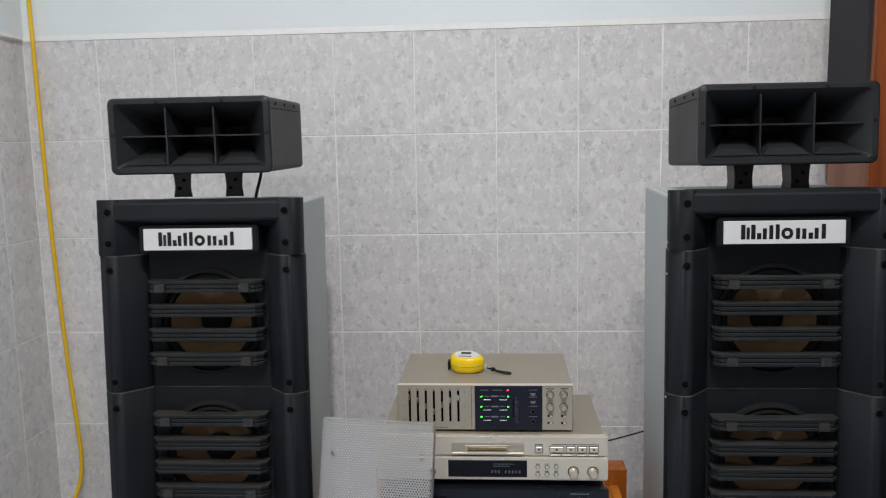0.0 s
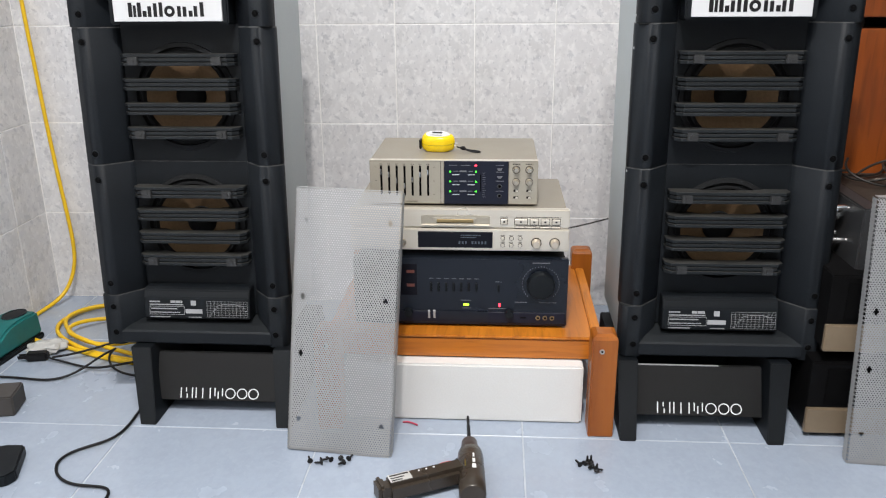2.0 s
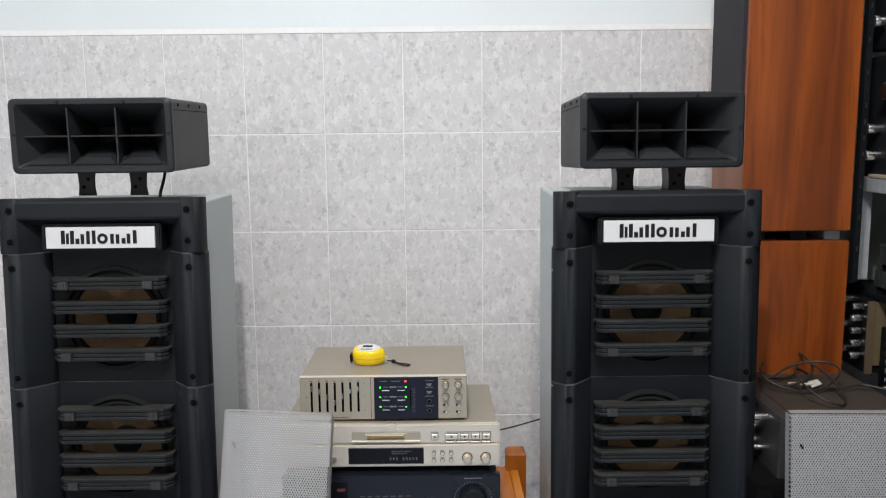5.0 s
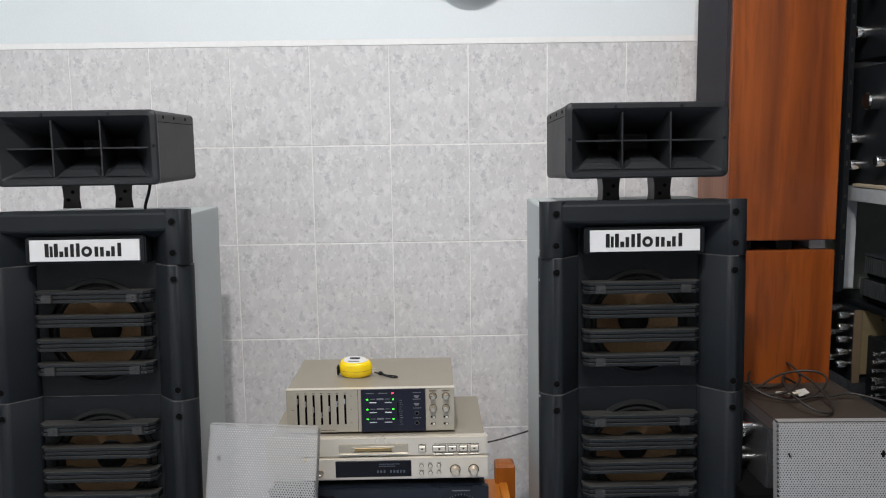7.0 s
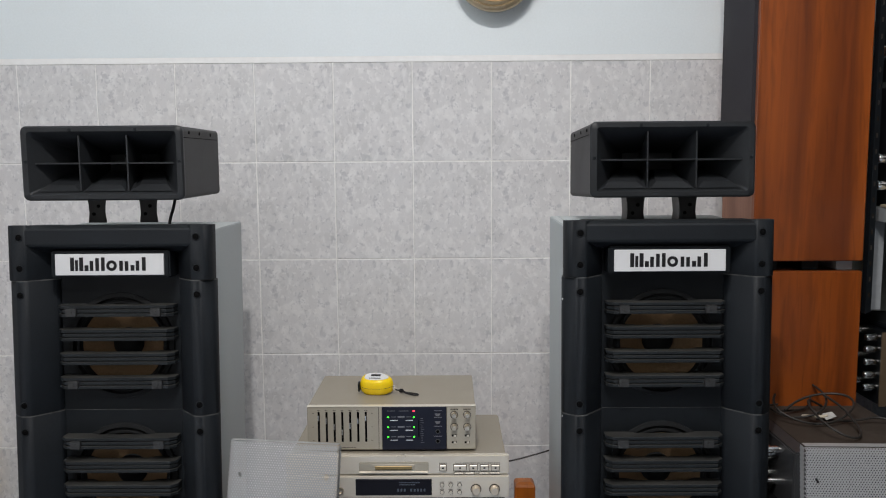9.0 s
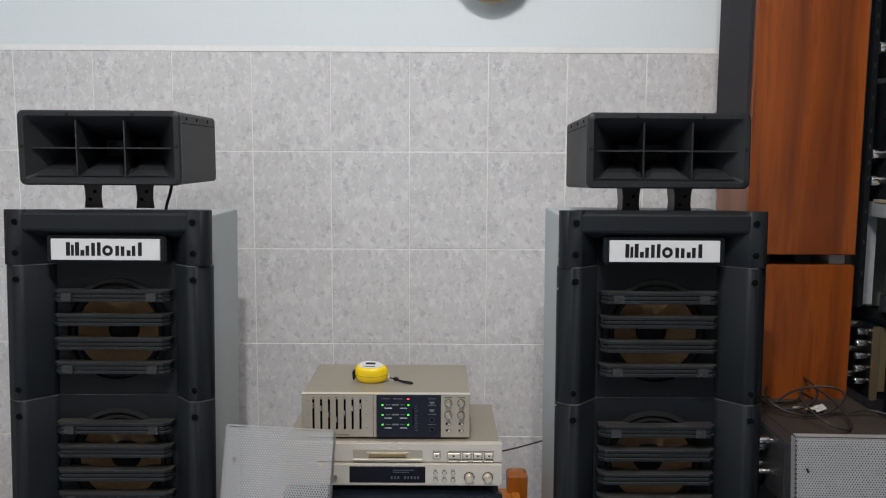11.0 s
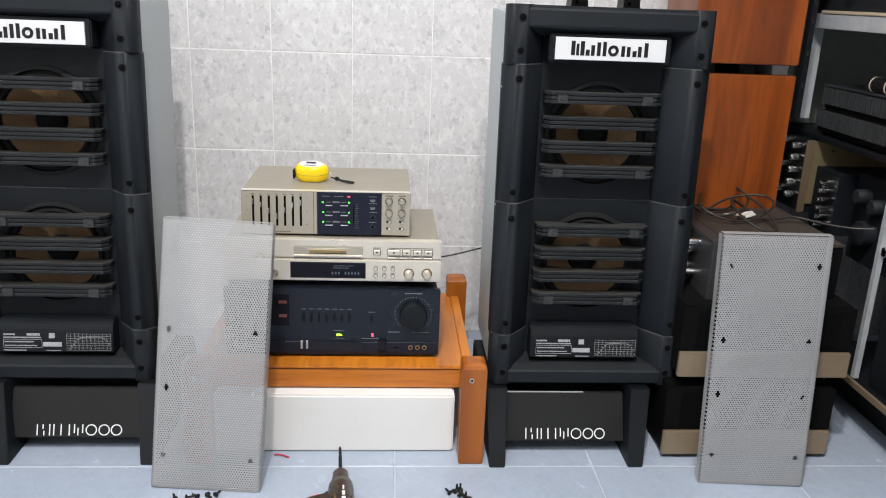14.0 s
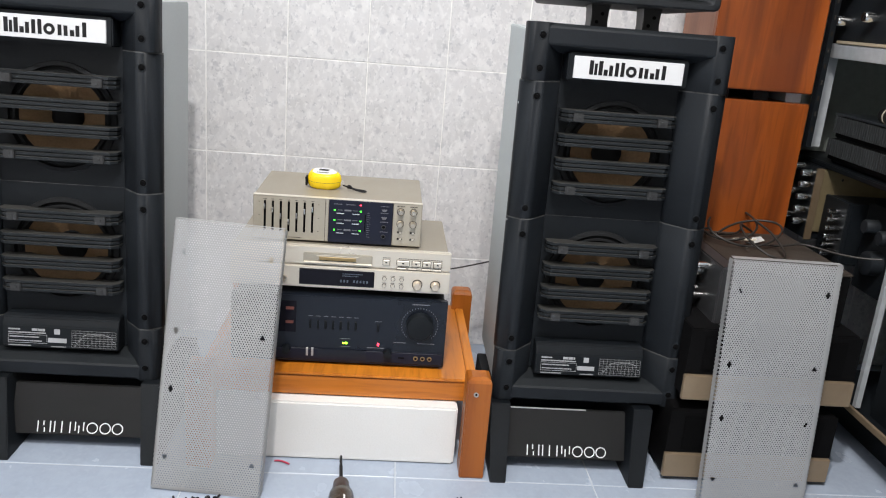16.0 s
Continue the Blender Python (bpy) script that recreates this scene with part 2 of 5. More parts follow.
def box(x0, x1, y0, y1, z0, z1, bevel=0.0, bm=None, seg=2):
    tmp = bmesh.new()
    bmesh.ops.create_cube(tmp, size=1, matrix=Matrix.Translation(((x0 + x1) / 2, (y0 + y1) / 2, (z0 + z1) / 2)) @ Matrix.Diagonal((abs(x1 - x0), abs(y1 - y0), abs(z1 - z0), 1)))
    if bevel:
        bmesh.ops.bevel(tmp, geom=tmp.edges[:], offset=bevel, segments=seg, affect="EDGES")
    return merge(tmp, bm)


def merge(tmp, bm):
    if bm is None:
        return tmp
    me = bpy.data.meshes.new("tmp")
    tmp.to_mesh(me)
    tmp.free()
    bm.from_mesh(me)
    bpy.data.meshes.remove(me)
    return bm


def prism(points, axis, a, b, bevel=0.0, bm=None, seg=2):
    """A closed outline of 2D points, pushed from a to b along an axis. Outlines are (y, z), (x, z) or (x, y)."""
    tmp = bmesh.new()
    put = {0: lambda p, c: (c, p[0], p[1]), 1: lambda p, c: (p[0], c, p[1]), 2: lambda p, c: (p[0], p[1], c)}[axis]
    lo = [tmp.verts.new(put(p, a)) for p in points]
    hi = [tmp.verts.new(put(p, b)) for p in points]
    tmp.faces.new(lo)
    tmp.faces.new(hi)
    for i in range(len(points)):
        j = (i + 1) % len(points)
        tmp.faces.new((lo[i], lo[j], hi[j], hi[i]))
    bmesh.ops.recalc_face_normals(tmp, faces=tmp.faces)
    if bevel:
        bmesh.ops.bevel(tmp, geom=tmp.edges[:], offset=bevel, segments=seg, affect="EDGES")
    return merge(tmp, bm)


def lathe(profile, axis_m=None, n=32, bm=None, closed=False):
    """A profile of (radius, height) turned round z."""
    tmp = bmesh.new()
    rings = []
    for r, h in profile:
        if r < 1e-6:
            rings.append([tmp.verts.new((0, 0, h))])
        else:
            rings.append([tmp.verts.new((r * math.cos(2 * math.pi * i / n), r * math.sin(2 * math.pi * i / n), h)) for i in range(n)])
    pairs = list(zip(rings, rings[1:])) + ([(rings[-1], rings[0])] if closed else [])
    for p, q in pairs:
        for i in range(n):
            j = (i + 1) % n
            if len(p) == 1 and len(q) == 1:
                continue
            if len(p) == 1:
                tmp.faces.new((p[0], q[i], q[j]))
            elif len(q) == 1:
                tmp.faces.new((p[i], q[0], p[j]))
            else:
                tmp.faces.new((p[i], q[i], q[j], p[j]))
    if axis_m is not None:
        bmesh.ops.transform(tmp, matrix=axis_m, verts=tmp.verts)
    return merge(tmp, bm)


FACE = pose(0, 0, 0, 90)  # turns a lathe's axis from z to -y, towards the camera


def bars(rows, thick=0.0006, y=0.0):
    """Plain bars for print: rows of (x0, x1, z0, z1) on a face at y."""
    bm = bmesh.new()
    for x0, x1, z0, z1 in rows:
        box(x0, x1, y - thick, y, z0, z1, bm=bm)
    return bm


def small_print(x0, x1, z0, z1, rng, dens=0.8):
    """A row of short bars that fills a line of unreadable print."""
    rows, x = [], x0
    while x < x1 - 0.001:
        w = rng.uniform(0.6, 2.2) * (z1 - z0)
        rows.append((x, min(x + w, x1), z0, z1))
        x += w + (z1 - z0) * (1.1 - dens)
    return rows


def stuff(ob):
    """Print too small to pick apart."""
    return tagged(ob, kind="stuff")


def tube(name, points, r, material, label, category, parent=None, group="", res=6):
    cu = bpy.data.curves.new(name, "CURVE")
    cu.dimensions, cu.bevel_depth, cu.bevel_resolution, cu.resolution_u, cu.use_fill_caps = "3D", r, 3, res, True
    sp = cu.splines.new("NURBS")
    sp.points.add(len(points) - 1)
    for p, q in zip(sp.points, points):
        p.co = (*q, 1)
    sp.use_endpoint_u, sp.order_u = True, 4
    tmp = new("tmp", cu)
    me = bpy.data.meshes.new_from_object(tmp.evaluated_get(bpy.context.evaluated_depsgraph_get()))
    bpy.data.objects.remove(tmp)
    me.name = name
    me.materials.clear()
    me.materials.append(material)
    for p in me.polygons:
        p.use_smooth = True
    ob = new(name, me)
    if parent:
        ob.parent = parent
        return tagged(ob, label)
    return tagged(ob, label, category, group)


# ---- room ----
LEFT, RIGHT, BACK, FRONT, TOP, DADO = -1.19, 1.75, 0.0, -4.2, 2.9, 1.25
TH, G = 0.008, 0.0022
wall_back = solo("wall_north", box(LEFT - 0.15, RIGHT + 0.15, 0.0009, 0.2, 0, TOP), GROUT, "white wall tiled in grey marbled tiles to chest height", "wall", kind="structure")
wall_left = solo("wall_west", box(LEFT - 0.2, LEFT - 0.0009, FRONT, 0.0009, 0, TOP), GROUT, "white wall tiled in grey marbled tiles", "wall", kind="structure")
# East and south walls are out of view, added to close the room.
solo("wall_east", box(RIGHT, RIGHT + 0.15, FRONT, TH, 0, TOP), FAR_PAINT, "unseen wall closing the room, grey to limit bounced light", "wall", kind="structure")
solo("wall_south", box(LEFT - 0.2, RIGHT + 0.15, FRONT - 0.15, FRONT, 0, TOP), FAR_PAINT, "unseen wall closing the room, grey to limit bounced light", "wall", kind="structure")
solo("ceiling", box(LEFT - 0.2, RIGHT + 0.15, FRONT - 0.15, 0.2, TOP, TOP + 0.1), WHITE_PAINT, "plain white ceiling", "ceiling", kind="structure")
floor = solo("floor", box(LEFT - 0.2, RIGHT + 0.15, FRONT - 0.15, 0.2, -0.1, -0.0008), FLOOR_GROUT, "pale blue glazed floor tiles with light joints", "floor", kind="structure")
part("upper_wall", box(LEFT, RIGHT, -0.0004, 0.0005, DADO + 0.0142, TOP), WHITE_PAINT, wall_back, "smooth bluish white painted upper wall")
part("upper_wall", box(LEFT - 0.0005, LEFT + 0.004, FRONT, -0.004, DADO + 0.012, TOP), WHITE_PAINT, wall_left, "smooth white painted upper wall")
solo("trim_north", box(LEFT, RIGHT, -0.0012, TH, DADO - 0.0008, DADO + 0.014, 0.0006, seg=1), TRIM, "glossy white tile edging strip along the wall", "trim", kind="structure")
solo("trim_west", box(LEFT - TH, LEFT + 0.009, FRONT, -0.009, DADO - 0.002, DADO + 0.012, 0.004), TRIM, "glossy white tile edging strip along the wall", "trim", kind="structure")

# ---- loudspeakers ----


def loudspeaker(m, shift=0.0):
    rng = random.Random(4)
    sp = thing("loudspeaker", m, "tall black two-woofer loudspeaker with louvred front on a black stand", "loudspeaker", "pair of louvred loudspeakers")
    H, R = 0.750, 0.075
    for x in (-0.180 + shift, 0.160):
        part("cabinet_side", prism([(0.0385, 0.003), (0.31, 0.017), (0.31, H - 0.001), (0.0385, H - 0.0155)], 0, x, x + 0.018, 0.002), CABINET, sp, "pale grey painted side board")
    for z in (0.004, H - 0.032):
        part("cabinet_end", prism([(R - 0.01, z), (0.31, z + 0.013), (0.31, z + 0.031), (R - 0.01, z + 0.018)], 0, -0.1618 + shift, 0.1618), CABINET, sp, "pale grey painted board")
    part("cabinet_back", box(-0.1618 + shift, 0.1618, 0.292, 0.31, 0.0352, H - 0.0192), CABINET, sp, "pale grey painted board")
    col = [(0.158, R), (0.158, 0.037), (0.1995, 0.037), (0.1995, 0.026), (0.198, 0.021), (0.194, 0.016), (0.179, 0.0025), (0.176, 0.0008), (0.172, 0), (0.163, 0), (0.159, 0.001), (0.155, 0.004), (0.122, 0.046), (0.1185, 0.054), (0.117, R)]
    flat = [(0.158, R), (0.158, 0.037), (0.1970, 0.037), (0.1970, 0.020), (0.1955, 0.013), (0.192, 0.005), (0.186, 0.001), (0.181, 0), (0.160, 0), (0.156, 0.002), (0.122, 0.046), (0.1185, 0.054), (0.117, R)]
    seams = (0.0, 0.108, 0.380, 0.643, H)
    for side in (-1, 1):
        for a, b in zip(seams, seams[1:]):
            outline = [(side * x, y) for x, y in (col if a and b < H else flat)]
            part("side_moulding", prism(outline, 2, a + (0.0012 if a else 0), b - (0.0012 if b < H else 0), 0.0008, seg=1), BLACK, sp, "", True)
        for z in seams[1:-1]:
            part("seam", prism([(side * (x - 0.0006), y + 0.0008) for x, y in col], 2, z - 0.0011, z + 0.0011), WORN, sp, "dusty joint between mouldings")
    part("baffle_joint", box(-0.1165, 0.1165, 0.0574, 0.0579, 0.3793, 0.3801), WORN, sp)
    top = [(R, H - 0.0004), (0.012, H - 0.0004), (0.0024, H - 0.006), (0.0004, H - 0.01), (0.0004, 0.714), (0.0024, 0.710), (0.034, 0.697), (R, 0.694)]
    part("top_moulding", prism(top, 0, -0.158, 0.158), BLACK, sp)
    low = [(R, 0.0004), (0.008, 0.0004), (0.0004, 0.006), (0.0004, 0.028), (0.003, 0.032), (0.020, 0.040), (0.058, 0.049), (R, 0.050)]
    part("bottom_moulding", prism(low, 0, -0.158, 0.158), BLACK, sp)
    # baffle with two round openings, from square plates
    def holed(z0, z1, zc, r, hw=0.118, n=48):
        bm = bmesh.new()
        inner, outer, deep = [], [], []
        turns = [2 * math.pi * (i + 0.5) / n for i in range(n)] + [math.atan2(z - zc, x) % (2 * math.pi) for x in (-hw, hw) for z in (z0, z1)]
        n = len(turns)
        for a in sorted(turns):
            c, s = math.cos(a), math.sin(a)
            k = min(hw / abs(c) if abs(c) > 1e-6 else 9, ((z1 - zc) if s > 0 else (zc - z0)) / abs(s) if abs(s) > 1e-6 else 9)
            inner.append(bm.verts.new((r * c, 0.058, zc + r * s)))
            deep.append(bm.verts.new((r * c, R, zc + r * s)))
            outer.append(bm.verts.new((k * c, 0.058, zc + k * s)))
        for i in range(n):
            j = (i + 1) % n
            bm.faces.new((inner[i], inner[j], outer[j], outer[i]))
            bm.faces.new((inner[i], deep[i], deep[j], inner[j]))
        return bm
    for zc, z0, z1 in ((0.509, 0.380, 0.694), (0.248, 0.052, 0.380)):
        part("baffle", holed(z0, z1, zc, 0.096), BLACK2, sp)
        prof = [(0.106, 0.0), (0.105, 0.004), (0.097, 0.005), (0.095, -0.003), (0.092, -0.003), (0.089, 0.001), (0.085, 0.001), (0.0805, -0.005)]
        woofer = part("woofer", lathe(prof, pose(0, 0.058, zc, 90), 48), RUBBER, sp, "black woofer ring with rubber surround", True)
        cone = [(0.0805, -0.005), (0.064, -0.013), (0.047, -0.023), (0.030, -0.036)]
        part("cone", lathe(cone, pose(0, 0.058, zc, 90), 48), CONE, woofer, "brown paper cone", True)
        part("dust_cap", lathe([(0.031, -0.035), (0.028, -0.026), (0.017, -0.019), (0, -0.016)], pose(0, 0.058, zc, 90), 32), RUBBER, woofer, "black dust cap", True)
        for i in range(4):
            z = zc + 0.0845 - 0.0472 * i
            outline = [(-0.1135, 0.056), (-0.1135, 0.032), (-0.102, 0.020), (0.102, 0.020), (0.1135, 0.032), (0.1135, 0.056), (0.070, 0.056), (0.052, 0.044), (-0.052, 0.044), (-0.070, 0.056)]
            bm = bmesh.new()
            for k in range(3):
                inset = (0.0, 0.0015, 0.0005)[k]
                prism([(x * (1 - inset * 6), y + inset) for x, y in outline], 2, z - 0.0082 * k - 0.0062, z - 0.0082 * k, 0.0007, bm=bm, seg=1)
            core = [(x * 0.965, y + 0.005) for x, y in outline]
            prism(core, 2, z - 0.023, z - 0.001, bm=bm)
            slat = part("slat", bm, SLAT, sp)
            if i in (0, 3):
                for sx in (-1, 1):
                    clip = box(sx * 0.082 - 0.010, sx * 0.082 + 0.010, 0.0150, 0.024, z - 0.0215, z - 0.0055, 0.0012)
                    lathe([(0, 0), (0.0034, 0), (0.0034, 0.0012), (0, 0.0012)], pose(sx * 0.082, 0.0150, z - 0.0135, 90), 10, clip)
                    part("clip", clip, CLIP, slat)
    # badge on its dark box
    part("badge_box", box(-0.115, 0.115, 0.0105, 0.06, 0.648, 0.7005, 0.003), BLACK2, sp)
    badge = part("badge", box(-0.1045, 0.1045, 0.0065, 0.0115, 0.6535, 0.6945, 0.0008, seg=1), BADGE, sp, "white badge with a black wordmark")
    for x, w, h in ((-0.075, 0.0075, 1), (-0.0655, 0.0055, 0.8), (-0.0575, 0.0075, 1), (-0.0475, 0.0075, 0.42), (-0.0375, 0.0068, 0.74), (-0.0265, 0.0068, 0.95), (-0.0155, 0.0068, 1), (0.0195, 0.0068, 0.74), (0.0300, 0.0068, 0.70), (0.0410, 0.0075, 0.42), (0.0510, 0.0068, 0.74), (0.0630, 0.0072, 1)):
        part("mark", bars([(x, x + w, 0.662, 0.662 + 0.026 * h)], y=0.0065), INK, badge)
    part("mark", lathe([(0.0045, 0), (0.0102, 0), (0.0102, 0.0006), (0.0045, 0.0006)], pose(0.0045, 0.0065, 0.672, 90), 24, closed=True), INK, badge)
    # specification plate
    plate = part("label_block", prism([(0.060, 0.050), (0.024, 0.050), (0.016, 0.056), (0.020, 0.098), (0.026, 0.113), (0.034, 0.118), (0.060, 0.119)], 0, -0.112, 0.112, 0.002), BLACK2, sp, "black block with a printed specification label")
    rows = small_print(-0.100, -0.078, 0.0885, 0.0915, rng) + small_print(-0.055, -0.030, 0.0875, 0.0925, rng, 0.9) + small_print(-0.100, -0.028, 0.0825, 0.0850, rng)
    rows += [(-0.100, -0.026, 0.0795, 0.0801), (-0.100, -0.026, 0.0625, 0.0631), (-0.1005, -0.100, 0.0625, 0.0801), (-0.0265, -0.026, 0.0625, 0.0801)]
    rows += small_print(-0.098, -0.040, 0.0738, 0.0762, rng) + small_print(-0.098, -0.036, 0.0660, 0.0682, rng, 0.6)
    rows += [(-0.012, -0.001, 0.0825, 0.0930), (-0.024, 0.012, 0.0655, 0.0745)] + small_print(-0.100, -0.056, 0.0565, 0.0585, rng) + small_print(-0.018, 0.010, 0.0565, 0.0582, rng)
    tilt = pose(0, 0.0158, 0.056, -5.4) @ pose(0, 0, -0.056)
    stuff(part("print", bars(rows), PRINT_DIM, plate, at=tilt))
    graph = [(0.022 + 0.0078 * i, 0.0223 + 0.0078 * i, 0.058, 0.092) for i in range(12)] + [(0.022, 0.108, 0.058 + 0.0048 * i, 0.0583 + 0.0048 * i) for i in range(8)]
    curve = [(0.026 + 0.004 * i, 0.030 + 0.004 * i, z, z + 0.0009) for i, z in enumerate([0.060, 0.065, 0.070, 0.075, 0.080, 0.083, 0.084, 0.0845, 0.085, 0.085, 0.0845, 0.085, 0.085, 0.0855, 0.085, 0.084, 0.083, 0.081, 0.077, 0.071])]
    stuff(part("graph", bars(graph + curve), PRINT_DIM, plate, at=tilt))
    hole = part("bolt", lathe([(0.0060, 0.0), (0.0058, 0.0007), (0.0034, 0.0008), (0.0030, 0.0026), (0, 0.0028)], FACE, 16), DEEP, sp, "black recessed bolt", at=pose(-0.1695, 0, 0.7265))
    rim = part("bolt_rim", lathe([(0.0078, 0.0), (0.0072, 0.0014), (0.0063, 0.0014), (0.0058, 0.0)], FACE, 18), BLACK, sp, at=pose(-0.1695, 0, 0.7265))
    for z in (0.7265, 0.667, 0.616, 0.402, 0.350, 0.134, 0.083, 0.027):
        for x in (-0.1695, 0.1695):
            if (x, z) != (-0.1695, 0.7265):
                again(hole, pose(x, 0, z))
                again(rim, pose(x, 0, z))
    for z in (0.655, 0.598, 0.371):
        part("chip", box(-0.2000, -0.1980, 0.0225, 0.026, z, z + 0.004, 0.0003, seg=1), PRINT_DIM, sp, "pale chipped edge")
    return sp


def horn(m, feet):
    h = thing("horn_tweeter", m, "black six-cell horn tweeter on two bracket feet", "horn speaker", "pair of cellular horns")
    bm = bmesh.new()
    def ring(w, z0, z1, y, r, n=5):
        out = []
        for cx, cz, a0 in ((w - r, z1 - r, 0), (-w + r, z1 - r, 90), (-w + r, z0 + r, 180), (w - r, z0 + r, 270)):
            for i in range(n):
                a = radians(a0 + 90 * i / (n - 1))
                out.append(bm.verts.new((cx + r * math.cos(a), y, cz + r * math.sin(a))))
        return out
    rings = [ring(0.146, 0.004, 0.137, 0.265, 0.006), ring(0.149, 0.001, 0.140, 0.261, 0.008), ring(0.153, 0.001, 0.141, 0.016, 0.011), ring(0.155, 0, 0.142, 0.010, 0.012), ring(0.155, 0, 0.142, 0.003, 0.012),
             ring(0.152, 0.003, 0.139, 0, 0.010), ring(0.1425, 0.0105, 0.1315, 0, 0.006), ring(0.1395, 0.0140, 0.1280, 0.004, 0.005), ring(0.112, 0.032, 0.110, 0.045, 0.004), ring(0.088, 0.046, 0.096, 0.085, 0.003), ring(0.068, 0.054, 0.088, 0.120, 0.002)]
    bm.faces.new(rings[-1])
    for p, q in zip(rings[2:], rings[3:]):
        for i in range(len(p)):
            j = (i + 1) % len(p)
            bm.faces.new((p[i], q[i], q[j], p[j]))
    bmesh.ops.delete(bm, geom=[v for v in bm.verts if not v.link_faces], context="VERTS")
    part("mouth", bm, HORN_BLACK, h, "", True)
    bm = bmesh.new()
    rings = [ring(0.146, 0.004, 0.137, 0.265, 0.006), ring(0.149, 0.001, 0.140, 0.261, 0.008), ring(0.1525, 0.0005, 0.1415, 0.0165, 0.011)]
    bm.faces.new(rings[0])
    for p, q in zip(rings, rings[1:]):
        for i in range(len(p)):
            j = (i + 1) % len(p)
            bm.faces.new((p[i], q[i], q[j], p[j]))
    part("shell", bm, HORN_SHELL, h, "moulded shell, coloured greyer than the mouth for side light")
    for s in (-1, 1):
        part("vane", prism([(s * 0.0445, 0.006), (s * 0.0475, 0.006), (s * 0.034, 0.115), (s * 0.031, 0.115)], 2, 0.018, 0.124), HORN_BLACK, h)
    part("vane", prism([(-0.133, 0.010), (0.133, 0.010), (0.07, 0.115), (-0.07, 0.115)], 2, 0.0695, 0.0725), HORN_BLACK, h)
    # ramps at the foot of each lower cell
    for x in (-0.09, 0, 0.09):
        bm = bmesh.new()
        lo = [bm.verts.new(q) for q in ((x - 0.040, 0.006, 0.0175), (x + 0.040, 0.006, 0.0175), (x * 0.8 + 0.022, 0.085, 0.048), (x * 0.8 - 0.022, 0.085, 0.048))]
        hi = [bm.verts.new(q) for q in ((x - 0.026, 0.020, 0.030), (x + 0.026, 0.020, 0.030), (x * 0.8 + 0.016, 0.080, 0.056), (x * 0.8 - 0.016, 0.080, 0.056))]
        bm.faces.new(hi)
        for q in range(4):
            bm.faces.new((lo[q], lo[(q + 1) % 4], hi[(q + 1) % 4], hi[q]))
        part("ramp", bm, HORN_BLACK, h)
    for x in (-0.06, 0.065):
        part("front_screw", lathe([(0, 0.0), (0.004, 0), (0.003, 0.002), (0, 0.002)], pose(x, 0.001, 0.1345, 90), 10), BLACK2, h)
    for x in (-0.147, 0.147):
        part("front_screw", lathe([(0, 0.0), (0.004, 0), (0.003, 0.002), (0, 0.002)], pose(x, 0.001, 0.074, 90), 10), BLACK2, h)
    for s in (-1, 1):
        part("side_seam", prism([(s * 0.1529, 0.018), (s * 0.1496, 0.255), (s * 0.1480, 0.255), (s * 0.1510, 0.018)], 2, 0.1185, 0.1199), DEEP, h)
        for y in (0.05, 0.12, 0.20):
            part("side_screw", lathe([(0, 0), (0.0035, 0), (0.003, 0.0015), (0, 0.0015)], pose(s * (0.1526 - 0.0143 * y), y, 0.129, 0, s * 90, 0), 8), DEEP, h)
    for x in feet:
        low = -0.0495
        front = [(x + k * w, z) for k, seq in ((-1, (0, 1, 2, 3)), (1, (3, 2, 1, 0))) for w, z in [((0.0195, 0.003), (0.0170, -0.012), (0.0160, -0.030), (0.0185, low))[q] for q in seq]]
        foot = part("bracket_foot", prism(front, 1, 0.095, 0.099, 0.0008, seg=1), BRACKET, h, "black folded steel bracket")
        side = [(0.0992, 0.003), (0.150, 0.003), (0.140, -0.030), (0.150, low), (0.0992, low)]
        part("flange", prism(side, 0, x - 0.0165, x - 0.0130), BRACKET, foot)
        for dx, z in ((0.004, -0.016), (-0.006, -0.032)):
            part("bolt", lathe([(0, 0), (0.0036, 0), (0.0036, 0.002), (0, 0.0022)], pose(x + dx, 0.0948, z, 90), 8), DEEP, foot)
    return h


